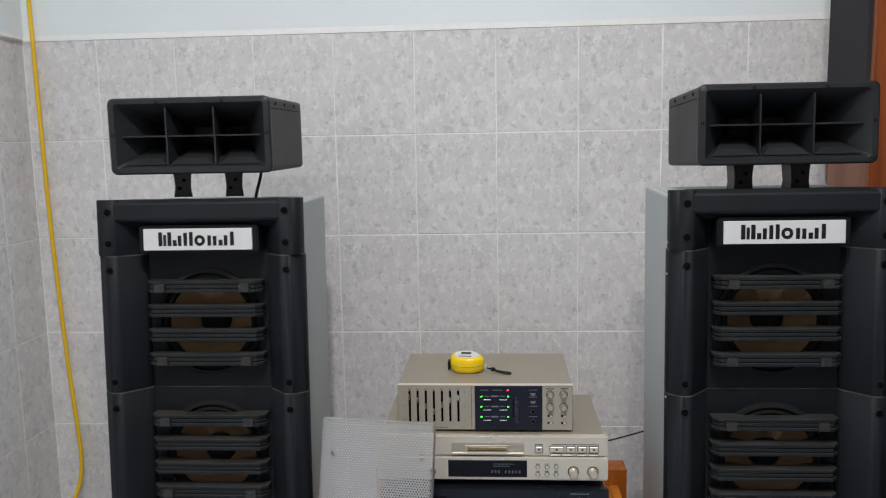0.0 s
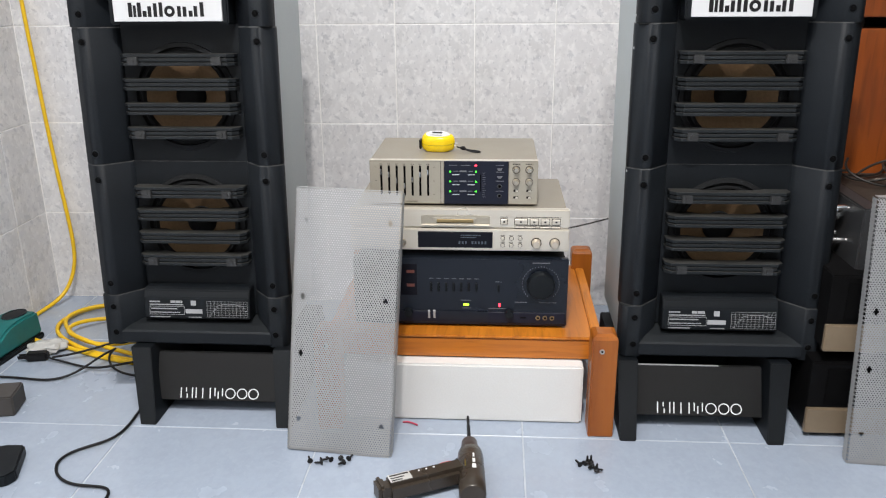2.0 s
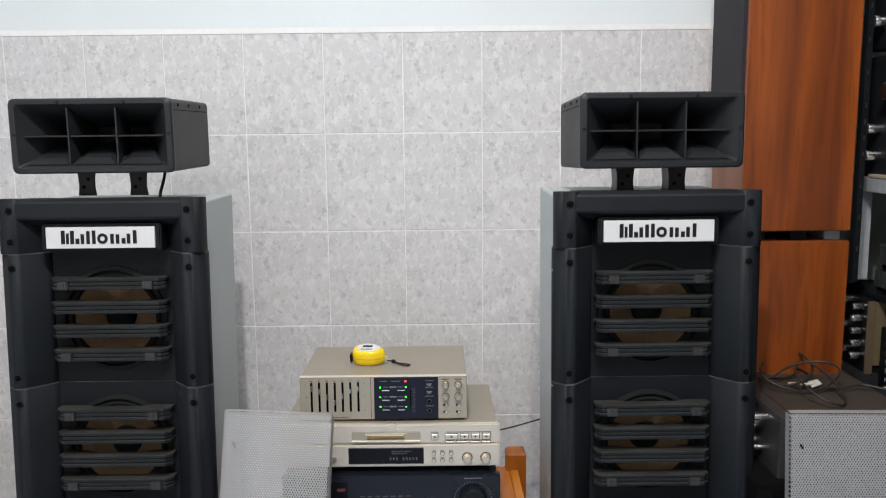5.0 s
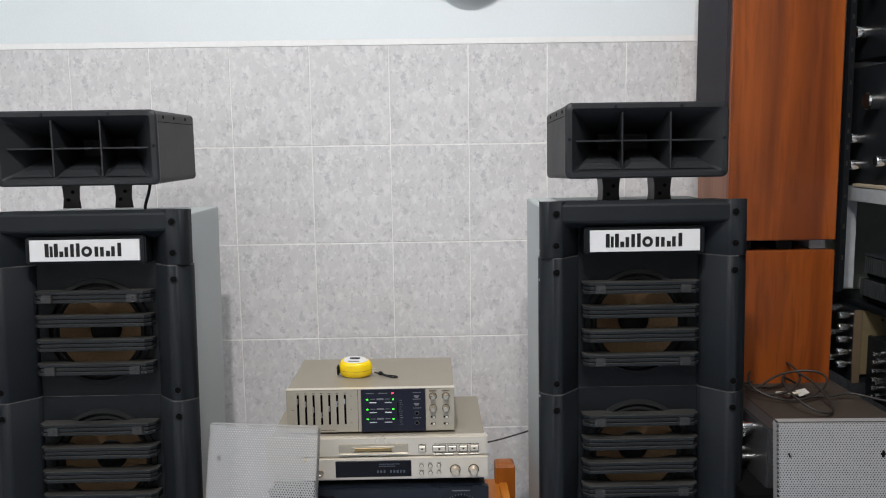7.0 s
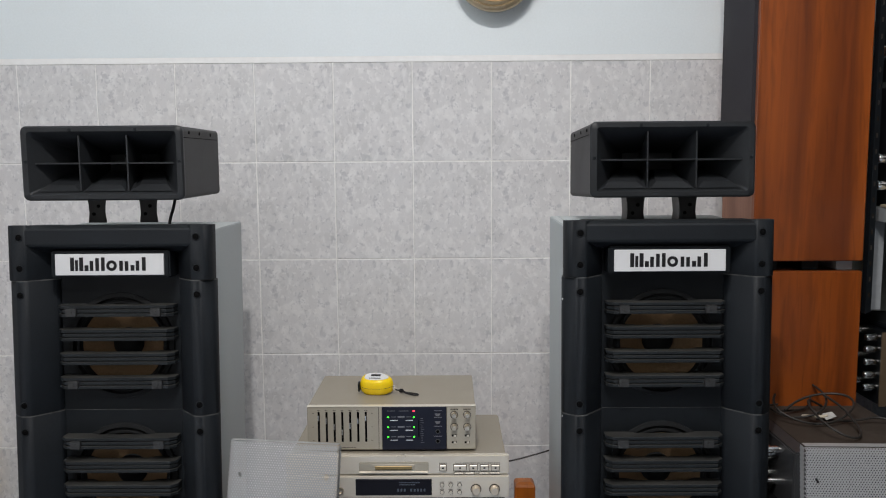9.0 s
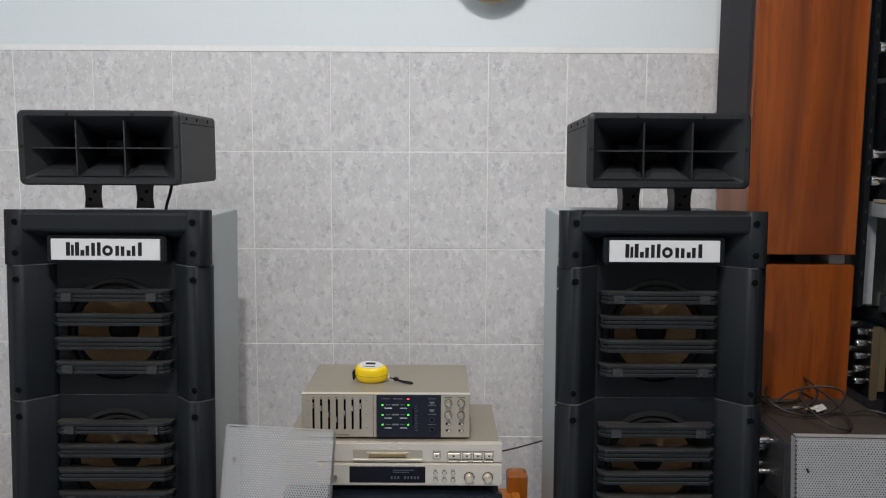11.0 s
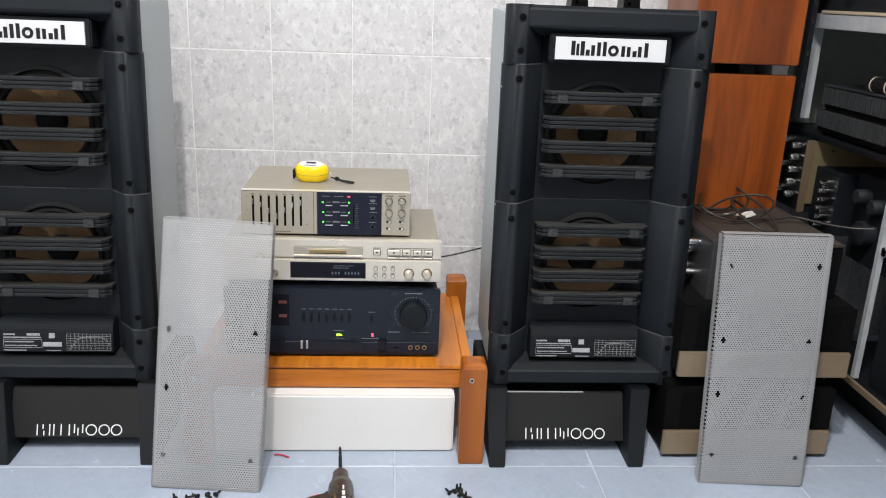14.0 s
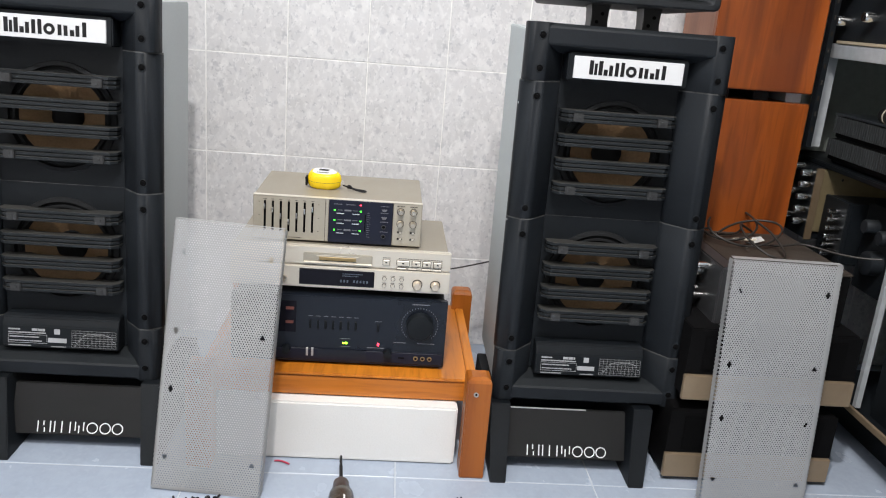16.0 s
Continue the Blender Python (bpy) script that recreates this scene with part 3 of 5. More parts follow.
def stand(m, legs, span, mid, strip):
    s = thing("speaker_stand", m, "black board speaker stand with a sloping lettered front board", "speaker stand", "pair of speaker stands")
    side = [(0.0, 0.0), (0.074, 0.139), (0.36, 0.120), (0.40, 0.0)]
    for x0, x1, dx in legs:
        leg = prism(side, 0, x0, x1, 0.0015)
        for v in leg.verts:
            v.co.x += dx * v.co.z / 0.139 + math.copysign(0.0045, v.co.x - (x0 + x1) / 2) * v.co.z / 0.139
        part("side_board", leg, BLACK2, s)
    board = part("front_board", prism([(0.0522, 0.030), (0.0626, 0.028), (0.1035, 0.119), (0.0912, 0.121)], 0, span[0], span[1], 0.0012), BOARD, s, "black sloping board with a pale wordmark")
    part("rear_board", box(span[0], span[1], 0.30, 0.318, 0.0, 0.085, 0.001), BLACK2, s)
    if strip:
        part("edge_strip", box(-0.112, 0.046, 0.0912, 0.0945, 0.1210, 0.1224), PRINT_DIM, s, "thin pale strip along the board")
    ang = math.degrees(math.atan2(0.035, 0.081))
    face = pose(mid, 0.0492, 0.022, -ang)
    for x, z0, z1 in ((-0.082, 0.013, 0.035), (-0.071, 0.026, 0.035), (-0.069, 0.013, 0.022), (-0.058, 0.013, 0.035), (-0.050, 0.013, 0.035), (-0.036, 0.013, 0.035), (-0.020, 0.013, 0.035), (-0.010, 0.018, 0.035), (-0.003, 0.013, 0.028), (0.006, 0.018, 0.035)):
        part("mark", bars([(x, x + 0.0024, z0, z1)]), PRINT, board, at=face)
    for x in (0.024, 0.049, 0.073):
        part("mark", lathe([(0.0090, 0), (0.0112, 0), (0.0112, 0.0006), (0.0090, 0.0006)], pose(x, 0, 0.024, 90), 24, closed=True), PRINT, board, at=face)
    return s


LX, RX = -0.562, 0.505
loudspeaker(pose(LX, -0.585, 0.136, -3.2))
loudspeaker(pose(RX, -0.600, 0.140, -2.2), -0.008)
horn(pose(-0.570, -0.530, 0.931), (-0.056, 0.049))
horn(pose(0.510, -0.555, 0.931, -2.0, 0, 0.8), (-0.046, 0.058))
stand(pose(-0.512, -0.678, 0), ((-0.149, -0.116, -0.030), (0.133, 0.165, -0.012)), (-0.1318, 0.1225), 0.0, False)
stand(pose(0.461, -0.689, 0), ((-0.154, -0.122, 0.002), (0.128, 0.159, 0.018)), (-0.1185, 0.1300), 0.007, True)

# ---- bench and hi-fi stack ----
HUB = Vector((0.075, -2.075, 0.93))
STACK = Matrix.Translation(HUB) @ Matrix.Scale(0.987, 4) @ Matrix.Translation(-HUB)


def bench():
    b = thing("wooden_bench", pose(0, 0, 0), "low orange lacquered wooden bench holding a hi-fi stack", "bench")
    for x in (-0.292, 0.2455):
        for y0, y1, h in ((-0.676, -0.624, 0.219), (-0.205, -0.160, 0.229)):
            leg = bmesh.new()
            rings = []
            for z, k in ((0, 0.002), (0.003, 0), (h - 0.010, 0), (h - 0.004, 0.003), (h, 0.010)):
                rings.append([leg.verts.new(q) for q in ((x + k, y0 + k, z), (x + 0.049 - k, y0 + k, z), (x + 0.049 - k, y1 - k, z), (x + k, y1 - k, z))])
            leg.faces.new(rings[0])
            leg.faces.new(rings[-1])
            for p, q in zip(rings, rings[1:]):
                for c in range(4):
                    leg.faces.new((p[c], p[(c + 1) % 4], q[(c + 1) % 4], q[c]))
            bmesh.ops.bevel(leg, geom=[e for e in leg.edges if abs(e.verts[0].co.z - e.verts[1].co.z) > 0.05], offset=0.003, segments=2, affect="EDGES")
            part("leg", leg, BENCH_Z, b)
    for x in (-0.281, 0.2545):
        part("side_rail", box(x, x + 0.0195, -0.624, -0.205, 0.140, 0.1835, 0.002), BENCH_Y, b)
    part("front_rail", box(-0.254, 0.254, -0.598, -0.576, 0.130, 0.1728, 0.002), BENCH_X, b)
    part("back_rail", box(-0.243, 0.243, -0.195, -0.175, 0.130, 0.1728, 0.003), BENCH_X, b)
    part("seat_board", box(-0.261, 0.254, -0.601, -0.1755, 0.1732, 0.1798, 0.0018), BENCH_Y, b)
    for x in (-0.268, 0.2645):
        bolt = part("bolt", lathe([(0, 0.001), (0.0024, 0.001), (0.0028, 0.002), (0.0048, 0.002), (0.005, 0)], pose(x, -0.676, 0.186, 90), 14), STEEL, b, "dull steel bolt")
        part("socket", lathe([(0, 0.0012), (0.0024, 0.0012), (0.0024, 0.0005)], pose(x, -0.676, 0.186, 90), 10), DEEP, bolt)
    return b


bench()
solo("foam_block", box(-0.2435, 0.2375, -0.628, -0.30, 0, 0.1275, 0.004), FOAM, "white foam packing block under the bench", "foam block")


def amplifier():
    a = thing("integrated_amplifier", STACK, "dark blue-black integrated amplifier with a large volume knob", "amplifier")
    X0, X1, Y, Z0, Z1 = -0.232, 0.207, -0.540, 0.175, 0.322
    part("body", box(X0 + 0.006, X1 - 0.006, Y + 0.016, -0.20, Z0, Z1 - 0.002, 0.002), BLACK2, a)
    part("front_panel", box(X0, X1, Y, Y + 0.0158, Z0, Z1, 0.002), NAVY, a, "dark blue glossy front panel")
    for x in (X0 + 0.04, X1 - 0.04):
        for y in (Y + 0.05, -0.25):
            part("foot", lathe([(0, 0), (0.018, 0), (0.018, 0.006), (0, 0.006)], pose(x, y, 0.1702), 16), BLACK2, a)
    part("lower_strip", box(X0 + 0.004, X1 - 0.004, Y - 0.0015, Y, Z0 + 0.006, Z0 + 0.030, 0.0005, seg=1), NAVY2, a)
    part("groove", box(X0 + 0.002, X1 - 0.002, Y - 0.0008, Y, Z0 + 0.0315, Z0 + 0.0325), NAVY2, a)
    kx, kz = 0.152, 0.268
    part("volume_knob", lathe([(0, 0), (0.0285, 0), (0.0275, 0.016), (0.0258, 0.019), (0.022, 0.020), (0, 0.019)], pose(kx, Y, kz, 90), 40), BLACK2, a, "large black volume knob", True)
    bm = bmesh.new()
    for i in range(31):
        t = radians(225 - 270 * i / 30)
        c, s = math.cos(t), math.sin(t)
        box(kx + 0.0375 * c - 0.0006, kx + 0.0375 * c + 0.0006, Y - 0.0006, Y, kz + 0.0375 * s - 0.0012, kz + 0.0375 * s + 0.0012, bm=bm)
    stuff(part("dial_marks", bm, FAINT, a))
    rng = random.Random(8)
    stuff(part("print", bars(small_print(kx - 0.018, kx + 0.018, 0.3125, 0.3145, rng) + sum((small_print(-0.076 + 0.0155 * i, -0.067 + 0.0155 * i, 0.2765, 0.2780, rng) for i in range(7)), []) + small_print(0.059, 0.074, 0.271, 0.2723, rng) + small_print(-0.011, 0.011, 0.2295, 0.2308, rng) + small_print(0.10, 0.125, 0.227, 0.2285, rng) + small_print(0.15, 0.185, 0.227, 0.2285, rng), y=Y), FAINT, a))
    for i in range(7):
        part("switch", box(-0.0742 + 0.0155 * i, -0.0698 + 0.0155 * i, Y - 0.004, Y, 0.250, 0.269, 0.001, seg=1), BLACK2, a)
    part("switch", box(0.0640, 0.0684, Y - 0.004, Y, 0.250, 0.266, 0.001, seg=1), BLACK2, a)
    part("meter_window", box(-0.146, -0.101, Y - 0.001, Y, 0.240, 0.308, 0.0004, seg=1), SMOKE, a, "dark level meter window with a dim orange glow")
    for z in (0.262, 0.292):
        part("meter_light", box(-0.122, -0.106, Y - 0.0018, Y - 0.001, z - 0.003, z + 0.003), GLOW, a)
    part("green_lamp", box(-0.0055, 0.0055, Y - 0.002, Y, 0.2190, 0.2228, 0.0006, seg=1), LED_Y, a, "glowing lime indicator")
    part("red_lamp", box(0.0668, 0.0706, Y - 0.002, Y, 0.2175, 0.2245, 0.0006, seg=1), LED_R, a, "glowing red indicator")
    stuff(part("tick", bars([(0.046, 0.082, 0.2125, 0.2136), (-0.008, 0.010, 0.2125, 0.2133)], y=Y), FAINT, a))
    for x in (-0.119, 0.089):
        part("small_knob", lathe([(0, 0), (0.009, 0), (0.008, 0.014), (0, 0.015)], pose(x, Y, 0.203, 90), 18), BLACK2, a, "", True)
    for x in (-0.079, -0.068):
        part("push_button", box(x, x + 0.0045, Y - 0.004, Y - 0.0015, 0.190, 0.208, 0.0006, seg=1), STEEL, a)
    part("drawer", box(-0.056, 0.045, Y - 0.0021, Y - 0.0014, 0.188, 0.206), NAVY, a)
    for i in range(3):
        part("jack", lathe([(0, 0.001), (0.0026, 0.001), (0.0028, 0.002), (0.0046, 0.002), (0.0050, 0)], pose(0.148 + 0.0145 * i, Y - 0.0015, 0.194, 90), 16), BRASS_DARK, a, "brass socket ring")
        part("jack_hole", lathe([(0, 0.0014), (0.0027, 0.0014), (0.0027, 0.0008)], pose(0.148 + 0.0145 * i, Y - 0.0015, 0.194, 90), 12), DEEP, a)
    part("jack", box(0.112, 0.124, Y - 0.0025, Y - 0.0015, 0.1925, 0.1955), DEEP, a)
    return a


amplifier()


def disc_deck():
    d = thing("minidisc_deck", STACK, "champagne-coloured hi-fi deck with a narrow disc slot", "hi-fi deck")
    X0, X1, Y, Z0, Z1 = -0.238, 0.207, -0.522, 0.333, 0.421
    part("cover", box(X0 + 0.008, X1 - 0.006, Y + 0.014, -0.262, Z0 + 0.002, Z1 - 0.001, 0.002), TOPMETAL, d, "beige painted steel cover")
    part("front_upper", box(X0, X1, Y + 0.0008, Y + 0.014, 0.3805, Z1, 0.0025), CHAMPAGNE_LT, d)
    part("front_lower", box(X0, X1, Y - 0.003, Y + 0.014, Z0, 0.3795, 0.0025), CHAMPAGNE_LT, d)
    for x in (X0 + 0.05, X1 - 0.05):
        for y in (Y + 0.05, -0.30):
            part("foot", lathe([(0, 0), (0.02, 0), (0.02, 0.0115), (0, 0.0115)], pose(x, y, 0.3215), 16), BLACK2, d)
    part("tray_frame", box(-0.092, 0.047, Y - 0.0015, Y + 0.003, 0.3855, 0.4065, 0.0015), CHAMPAGNE, d, "bevelled champagne tray surround")
    part("tray_lip", prism([(Y - 0.0015, 0.3858), (Y - 0.0055, 0.3868), (Y - 0.0055, 0.3876), (Y - 0.0015, 0.3890)], 0, -0.091, 0.046), CHAMPAGNE_LT, d)
    part("slot_plate", box(-0.066, 0.020, Y - 0.0022, Y, 0.3895, 0.4025, 0.0005, seg=1), CHAMPAGNE, d)
    part("slot", box(-0.060, 0.014, Y - 0.0028, Y, 0.3925, 0.3995, 0.0006, seg=1), BRASS_DARK, d, "gold disc slot flap")
    part("slot_gap", box(-0.061, 0.015, Y - 0.0026, Y, 0.3912, 0.3923), DEEP, d)
    part("display", box(-0.099, 0.053, Y - 0.0045, Y, 0.3395, 0.3735, 0.001, seg=1), SMOKE, d, "dark display window")
    rng = random.Random(2)
    stuff(part("segments", bars(small_print(-0.012, 0.030, 0.3655, 0.3672, rng) + small_print(-0.012, 0.020, 0.3610, 0.3628, rng) + [(-0.016 + 0.0066 * i, -0.0125 + 0.0066 * i, 0.3480, 0.3535) for i in range(9) if i != 3], y=Y - 0.0045), DISPLAY, d))
    for x0, x1 in ((0.068, 0.083), (0.096, 0.123), (0.127, 0.145), (0.149, 0.167), (0.171, 0.189)):
        part("key_surround", box(x0, x1, Y - 0.0006, Y + 0.002, 0.389, 0.4015, 0.0004, seg=1), OLIVE, d)
        key = part("key", box(x0 + 0.0009, x1 - 0.0009, Y - 0.0035, Y, 0.3899, 0.4006, 0.001, seg=1), CHAMPAGNE_LT, d)
        part("symbol", bars([((x0 + x1) / 2 - 0.002, (x0 + x1) / 2 + 0.002, 0.394, 0.3968)], y=Y - 0.0035), INK, key)
    for x0, x1 in ((0.097, 0.117), (0.119, 0.139), (0.147, 0.167), (0.169, 0.189)):
        part("thin_key_surround", box(x0, x1, Y - 0.0004, Y + 0.002, 0.3812, 0.3855), OLIVE, d)
        part("thin_key", box(x0 + 0.0006, x1 - 0.0006, Y - 0.002, Y + 0.002, 0.3818, 0.3848, 0.0006, seg=1), CHAMPAGNE_LT, d)
    stuff(part("print", bars(small_print(0.068, 0.083, 0.4035, 0.4048, rng) + small_print(0.100, 0.190, 0.4035, 0.4048, rng, 0.5) + small_print(0.100, 0.188, 0.3865, 0.3877, rng, 0.5), y=Y + 0.0008), OLIVE, d))
    for i in range(3):
        for z in (0.3455, 0.3605):
            part("button_rim", lathe([(0, 0), (0.0046, 0), (0.0046, 0.0006), (0, 0.0006)], pose(0.0735 + 0.0175 * i, Y - 0.003, z, 90), 16), OLIVE, d)
            part("button", lathe([(0, 0), (0.0037, 0), (0.0034, 0.003), (0, 0.0033)], pose(0.0735 + 0.0175 * i, Y - 0.003, z, 90), 14), CHAMPAGNE_LT, d, "", True)
    stuff(part("button_print", bars(sum((small_print(0.069 + 0.0175 * i, 0.078 + 0.0175 * i, z + 0.0055, z + 0.0065, rng) for i in range(3) for z in (0.3455, 0.3605)), []), y=Y - 0.003), OLIVE, d))
    for x in (0.141, 0.178):
        part("knob_rim", lathe([(0, 0), (0.0108, 0), (0.0108, 0.0006), (0, 0.0006)], pose(x, Y - 0.003, 0.3515, 90), 24), OLIVE, d)
        part("knob", lathe([(0, 0), (0.0092, 0), (0.0088, 0.004), (0.0080, 0.014), (0.0068, 0.0155), (0, 0.0150)], pose(x, Y - 0.003, 0.3515, 90), 24), KNOB_GOLD, d, "small gold knob", True)
    part("socket", lathe([(0, 0.001), (0.004, 0.001), (0.0045, 0.003), (0.007, 0.003), (0.0075, 0)], pose(-0.130, Y - 0.003, 0.3495, 90), 16), KNOB, d)
    part("power_key", box(-0.215, -0.185, Y - 0.003, Y, 0.390, 0.402, 0.001, seg=1), CHAMPAGNE_LT, d)
    return d


disc_deck()


def equaliser():
    e = thing("graphic_equaliser", STACK, "champagne equaliser with seven black sliders and green lamps", "equaliser")
    X0, X1, Y, Z0, Z1 = -0.197, 0.142, -0.500, 0.4245, 0.5155
    part("cover", box(X0 + 0.001, X1 - 0.001, Y + 0.010, -0.268, Z0 + 0.002, Z1 - 0.0005, 0.0015), TOPMETAL, e, "beige painted steel cover")
    for x in (X0 + 0.03, X1 - 0.03):
        for y in (Y + 0.03, -0.30):
            part("foot", lathe([(0, 0), (0.012, 0), (0.012, 0.0057), (0, 0.0057)], pose(x, y, 0.421), 14), BLACK2, e)
    part("front_panel", box(X0, -0.0462, Y, Y + 0.010, Z0, Z1 - 0.002, 0.0012, seg=1), CHAMPAGNE, e)
    part("front_panel", box(0.0832, X1, Y, Y + 0.010, Z0, Z1 - 0.002, 0.0012, seg=1), CHAMPAGNE, e)
    part("top_edge", box(X0, X1, Y - 0.0012, Y + 0.010, Z1 - 0.0018, Z1, 0.0004, seg=1), CHAMPAGNE_LT, e)
    part("centre_panel", box(-0.0460, 0.0830, Y - 0.0015, Y + 0.010, Z0, Z1 - 0.002, 0.001, seg=1), NAVY2, e, "slate blue centre panel with lamps")
    part("division", box(-0.0535, -0.0525, Y - 0.0004, Y + 0.001, Z0 + 0.001, Z1 - 0.003), OLIVE, e)
    for i in range(7):
        x = -0.1735 + 0.0158 * i
        z = 0.5015 - (0.004, 0.010, 0.022, 0.033, 0.020, 0.010, 0.005)[i]
        part("slider_slot", box(x - 0.0022, x + 0.0022, Y - 0.0004, Y + 0.004, 0.4415, 0.5035), DEEP, e)
        part("slider", box(x - 0.0014, x + 0.0014, Y - 0.007, Y, z - 0.011, z, 0.0005, seg=1), CHROME, e, "thin bright slider")
    rng = random.Random(5)
    stuff(part("print", bars(sum((small_print(-0.1765 + 0.0158 * i, -0.1705 + 0.0158 * i, 0.5060, 0.5072, rng) for i in range(7)), []) + [(-0.186, -0.183, z, z + 0.0008) for z in (0.444, 0.472, 0.500)] + [(-0.068, -0.065, z, z + 0.0008) for z in (0.444, 0.472, 0.500)] + small_print(0.091, 0.106, 0.5068, 0.5088, rng) + small_print(0.117, 0.132, 0.5068, 0.5088, rng) + small_print(-0.13, -0.10, 0.429, 0.4303, rng, 0.6), y=Y), OLIVE, e))
    for k in range(3):
        z = 0.4925 - 0.0205 * k
        for x in (-0.034, 0.018):
            part("green_lamp", box(x - 0.0018, x + 0.0018, Y - 0.003, Y - 0.0015, z - 0.0013, z + 0.0013, 0.0004, seg=1), LED_G, e, "glowing green indicator")
        for x in (-0.030, 0.001):
            part("key", box(x, x + 0.015, Y - 0.004, Y - 0.0015, z - 0.0075, z - 0.0052, 0.0005, seg=1), CHROME, e)
        stuff(part("key_label", bars([(-0.015, -0.001, z - 0.001, z + 0.002), (-0.028, -0.018, z, z + 0.001), (0.002, 0.012, z, z + 0.001)], y=Y - 0.0015), FAINT, e))
    part("red_lamp", box(0.0155, 0.0195, Y - 0.0032, Y - 0.0015, 0.5038, 0.5064, 0.0005, seg=1), LED_R, e, "glowing red indicator")
    part("level_slot", box(0.0265, 0.0285, Y - 0.0020, Y - 0.0010, 0.4515, 0.4865), DEEP, e)
    stuff(part("level_marks", bars([(0.031, 0.036 if i % 3 else 0.038, 0.440 + 0.0045 * i, 0.4405 + 0.0045 * i) for i in range(12)] + small_print(-0.036, -0.02, 0.5045, 0.5058, rng) + small_print(-0.012, 0.008, 0.5045, 0.5058, rng), y=Y - 0.0015), FAINT, e))
    for z in (0.4425, 0.4625):
        part("jack", lathe([(0, 0.0005), (0.0030, 0.0005), (0.0032, 0.002), (0.0044, 0.002), (0.0048, 0)], pose(0.0655, Y - 0.0015, z, 90), 16), CLIP, e)
        part("jack_hole", lathe([(0, 0.0012), (0.0031, 0.0012), (0.0031, 0.0006)], pose(0.0655, Y - 0.0015, z, 90), 12), DEEP, e)
    for z in (0.4995, 0.4835):
        part("switch", prism([(0.060, z), (0.071, z), (0.0685, z - 0.0045), (0.0625, z - 0.0045)], 1, Y - 0.004, Y - 0.0015), FAINT, e)
    stuff(part("jack_print", bars(small_print(0.058, 0.074, 0.4910, 0.4925, rng) + small_print(0.058, 0.074, 0.4725, 0.4740, rng) + small_print(0.058, 0.074, 0.4520, 0.4532, rng) + small_print(0.058, 0.074, 0.5050, 0.5062, rng), y=Y - 0.0015), FAINT, e))
    for x in (0.0985, 0.1245):
        for z in (0.4965, 0.4715):
            part("knob_rim", lathe([(0, 0), (0.0080, 0), (0.0080, 0.0005), (0, 0.0005)], pose(x, Y, z, 90), 20), OLIVE, e)
            part("knob", lathe([(0, 0), (0.0070, 0), (0.0068, 0.0012), (0.0056, 0.0014), (0.0053, 0.010), (0.0044, 0.011), (0, 0.0108)], pose(x, Y, z, 90), 20), KNOB, e, "", True)
        for z in (0.4535, 0.4395):
            part("slide_switch", box(x - 0.005, x + 0.005, Y - 0.0006, Y, z - 0.002, z + 0.002), DEEP, e)
            part("slide_switch", box(x - 0.001, x + 0.004, Y - 0.003, Y - 0.0006, z - 0.0016, z + 0.0016), CHAMPAGNE_LT, e)
    return e


equaliser()


# ---- tape measure, leads and perforated covers ----


def tape_measure(m):
    t = thing("tape_measure", m, "yellow pocket tape measure with a black wrist strap", "tape measure")
    outline = []  # rounded case drawn out to a blunt nose where the strap is tied
    for i in range(32):
        c, d = math.cos(math.tau * i / 32), math.sin(math.tau * i / 32)
        taper = 1 - 0.5 * max(0.0, c) ** 1.6
        outline.append((0.0375 * math.copysign(abs(c) ** 0.8, c), 0.027 * taper * math.copysign(abs(d) ** 0.8, d) - 0.005 * max(0.0, c)))
    bm = bmesh.new()
    rings = [[bm.verts.new((x * k, y * k, z)) for x, y in outline] for z, k in ((0, 0.74), (0.002, 0.86), (0.006, 0.95), (0.012, 0.99), (0.018, 1.0), (0.024, 0.99), (0.030, 0.95), (0.034, 0.87), (0.036, 0.76))]
    bm.faces.new(rings[0])
    bm.faces.new(rings[-1])
    for p, q in zip(rings, rings[1:]):
        for i in range(len(p)):
            bm.faces.new((p[i], p[(i + 1) % len(p)], q[(i + 1) % len(p)], q[i]))
    part("case", bm, YELLOW, t, "", True)
    part("groove", prism([(x * 1.003, y * 1.003) for x, y in outline], 2, 0.0175, 0.0182), OLIVE, t)
    part("label", prism([(x * 0.72, y * 0.72) for x, y in outline], 2, 0.0360, 0.0364), BADGE, t, "white label with dark print")
    part("label_print", box(-0.014, 0.008, 0.001, 0.011, 0.0364, 0.0367), INK, t)
    part("label_print", box(-0.016, 0.010, -0.012, -0.008, 0.0364, 0.0367), LEAD, t)
    part("mouth", box(-0.0405, -0.036, -0.018, -0.004, 0.006, 0.026, 0.001), BLACK2, t)
    part("clip", box(0.036, 0.043, -0.010, -0.004, 0.010, 0.018, 0.001), CHROME, t)
    loop = [(0.039, -0.007, 0.012), (0.046, -0.008, 0.006), (0.054, -0.006, 0.010), (0.062, -0.009, 0.004), (0.078, -0.010, 0.003), (0.092, -0.013, 0.003), (0.096, -0.018, 0.003), (0.090, -0.021, 0.003), (0.076, -0.017, 0.003), (0.062, -0.011, 0.004), (0.054, -0.008, 0.007)]
    tube("strap", loop, 0.0016, INK, "black cord", "", t)
    part("toggle", box(0.050, 0.061, -0.012, -0.004, 0.003, 0.011, 0.002), INK, t)
    return t


tape_measure(STACK @ pose(-0.063, -0.405, 0.5175, 9, 0, -6) @ Matrix.Diagonal((0.95, 0.95, 0.95, 1)))


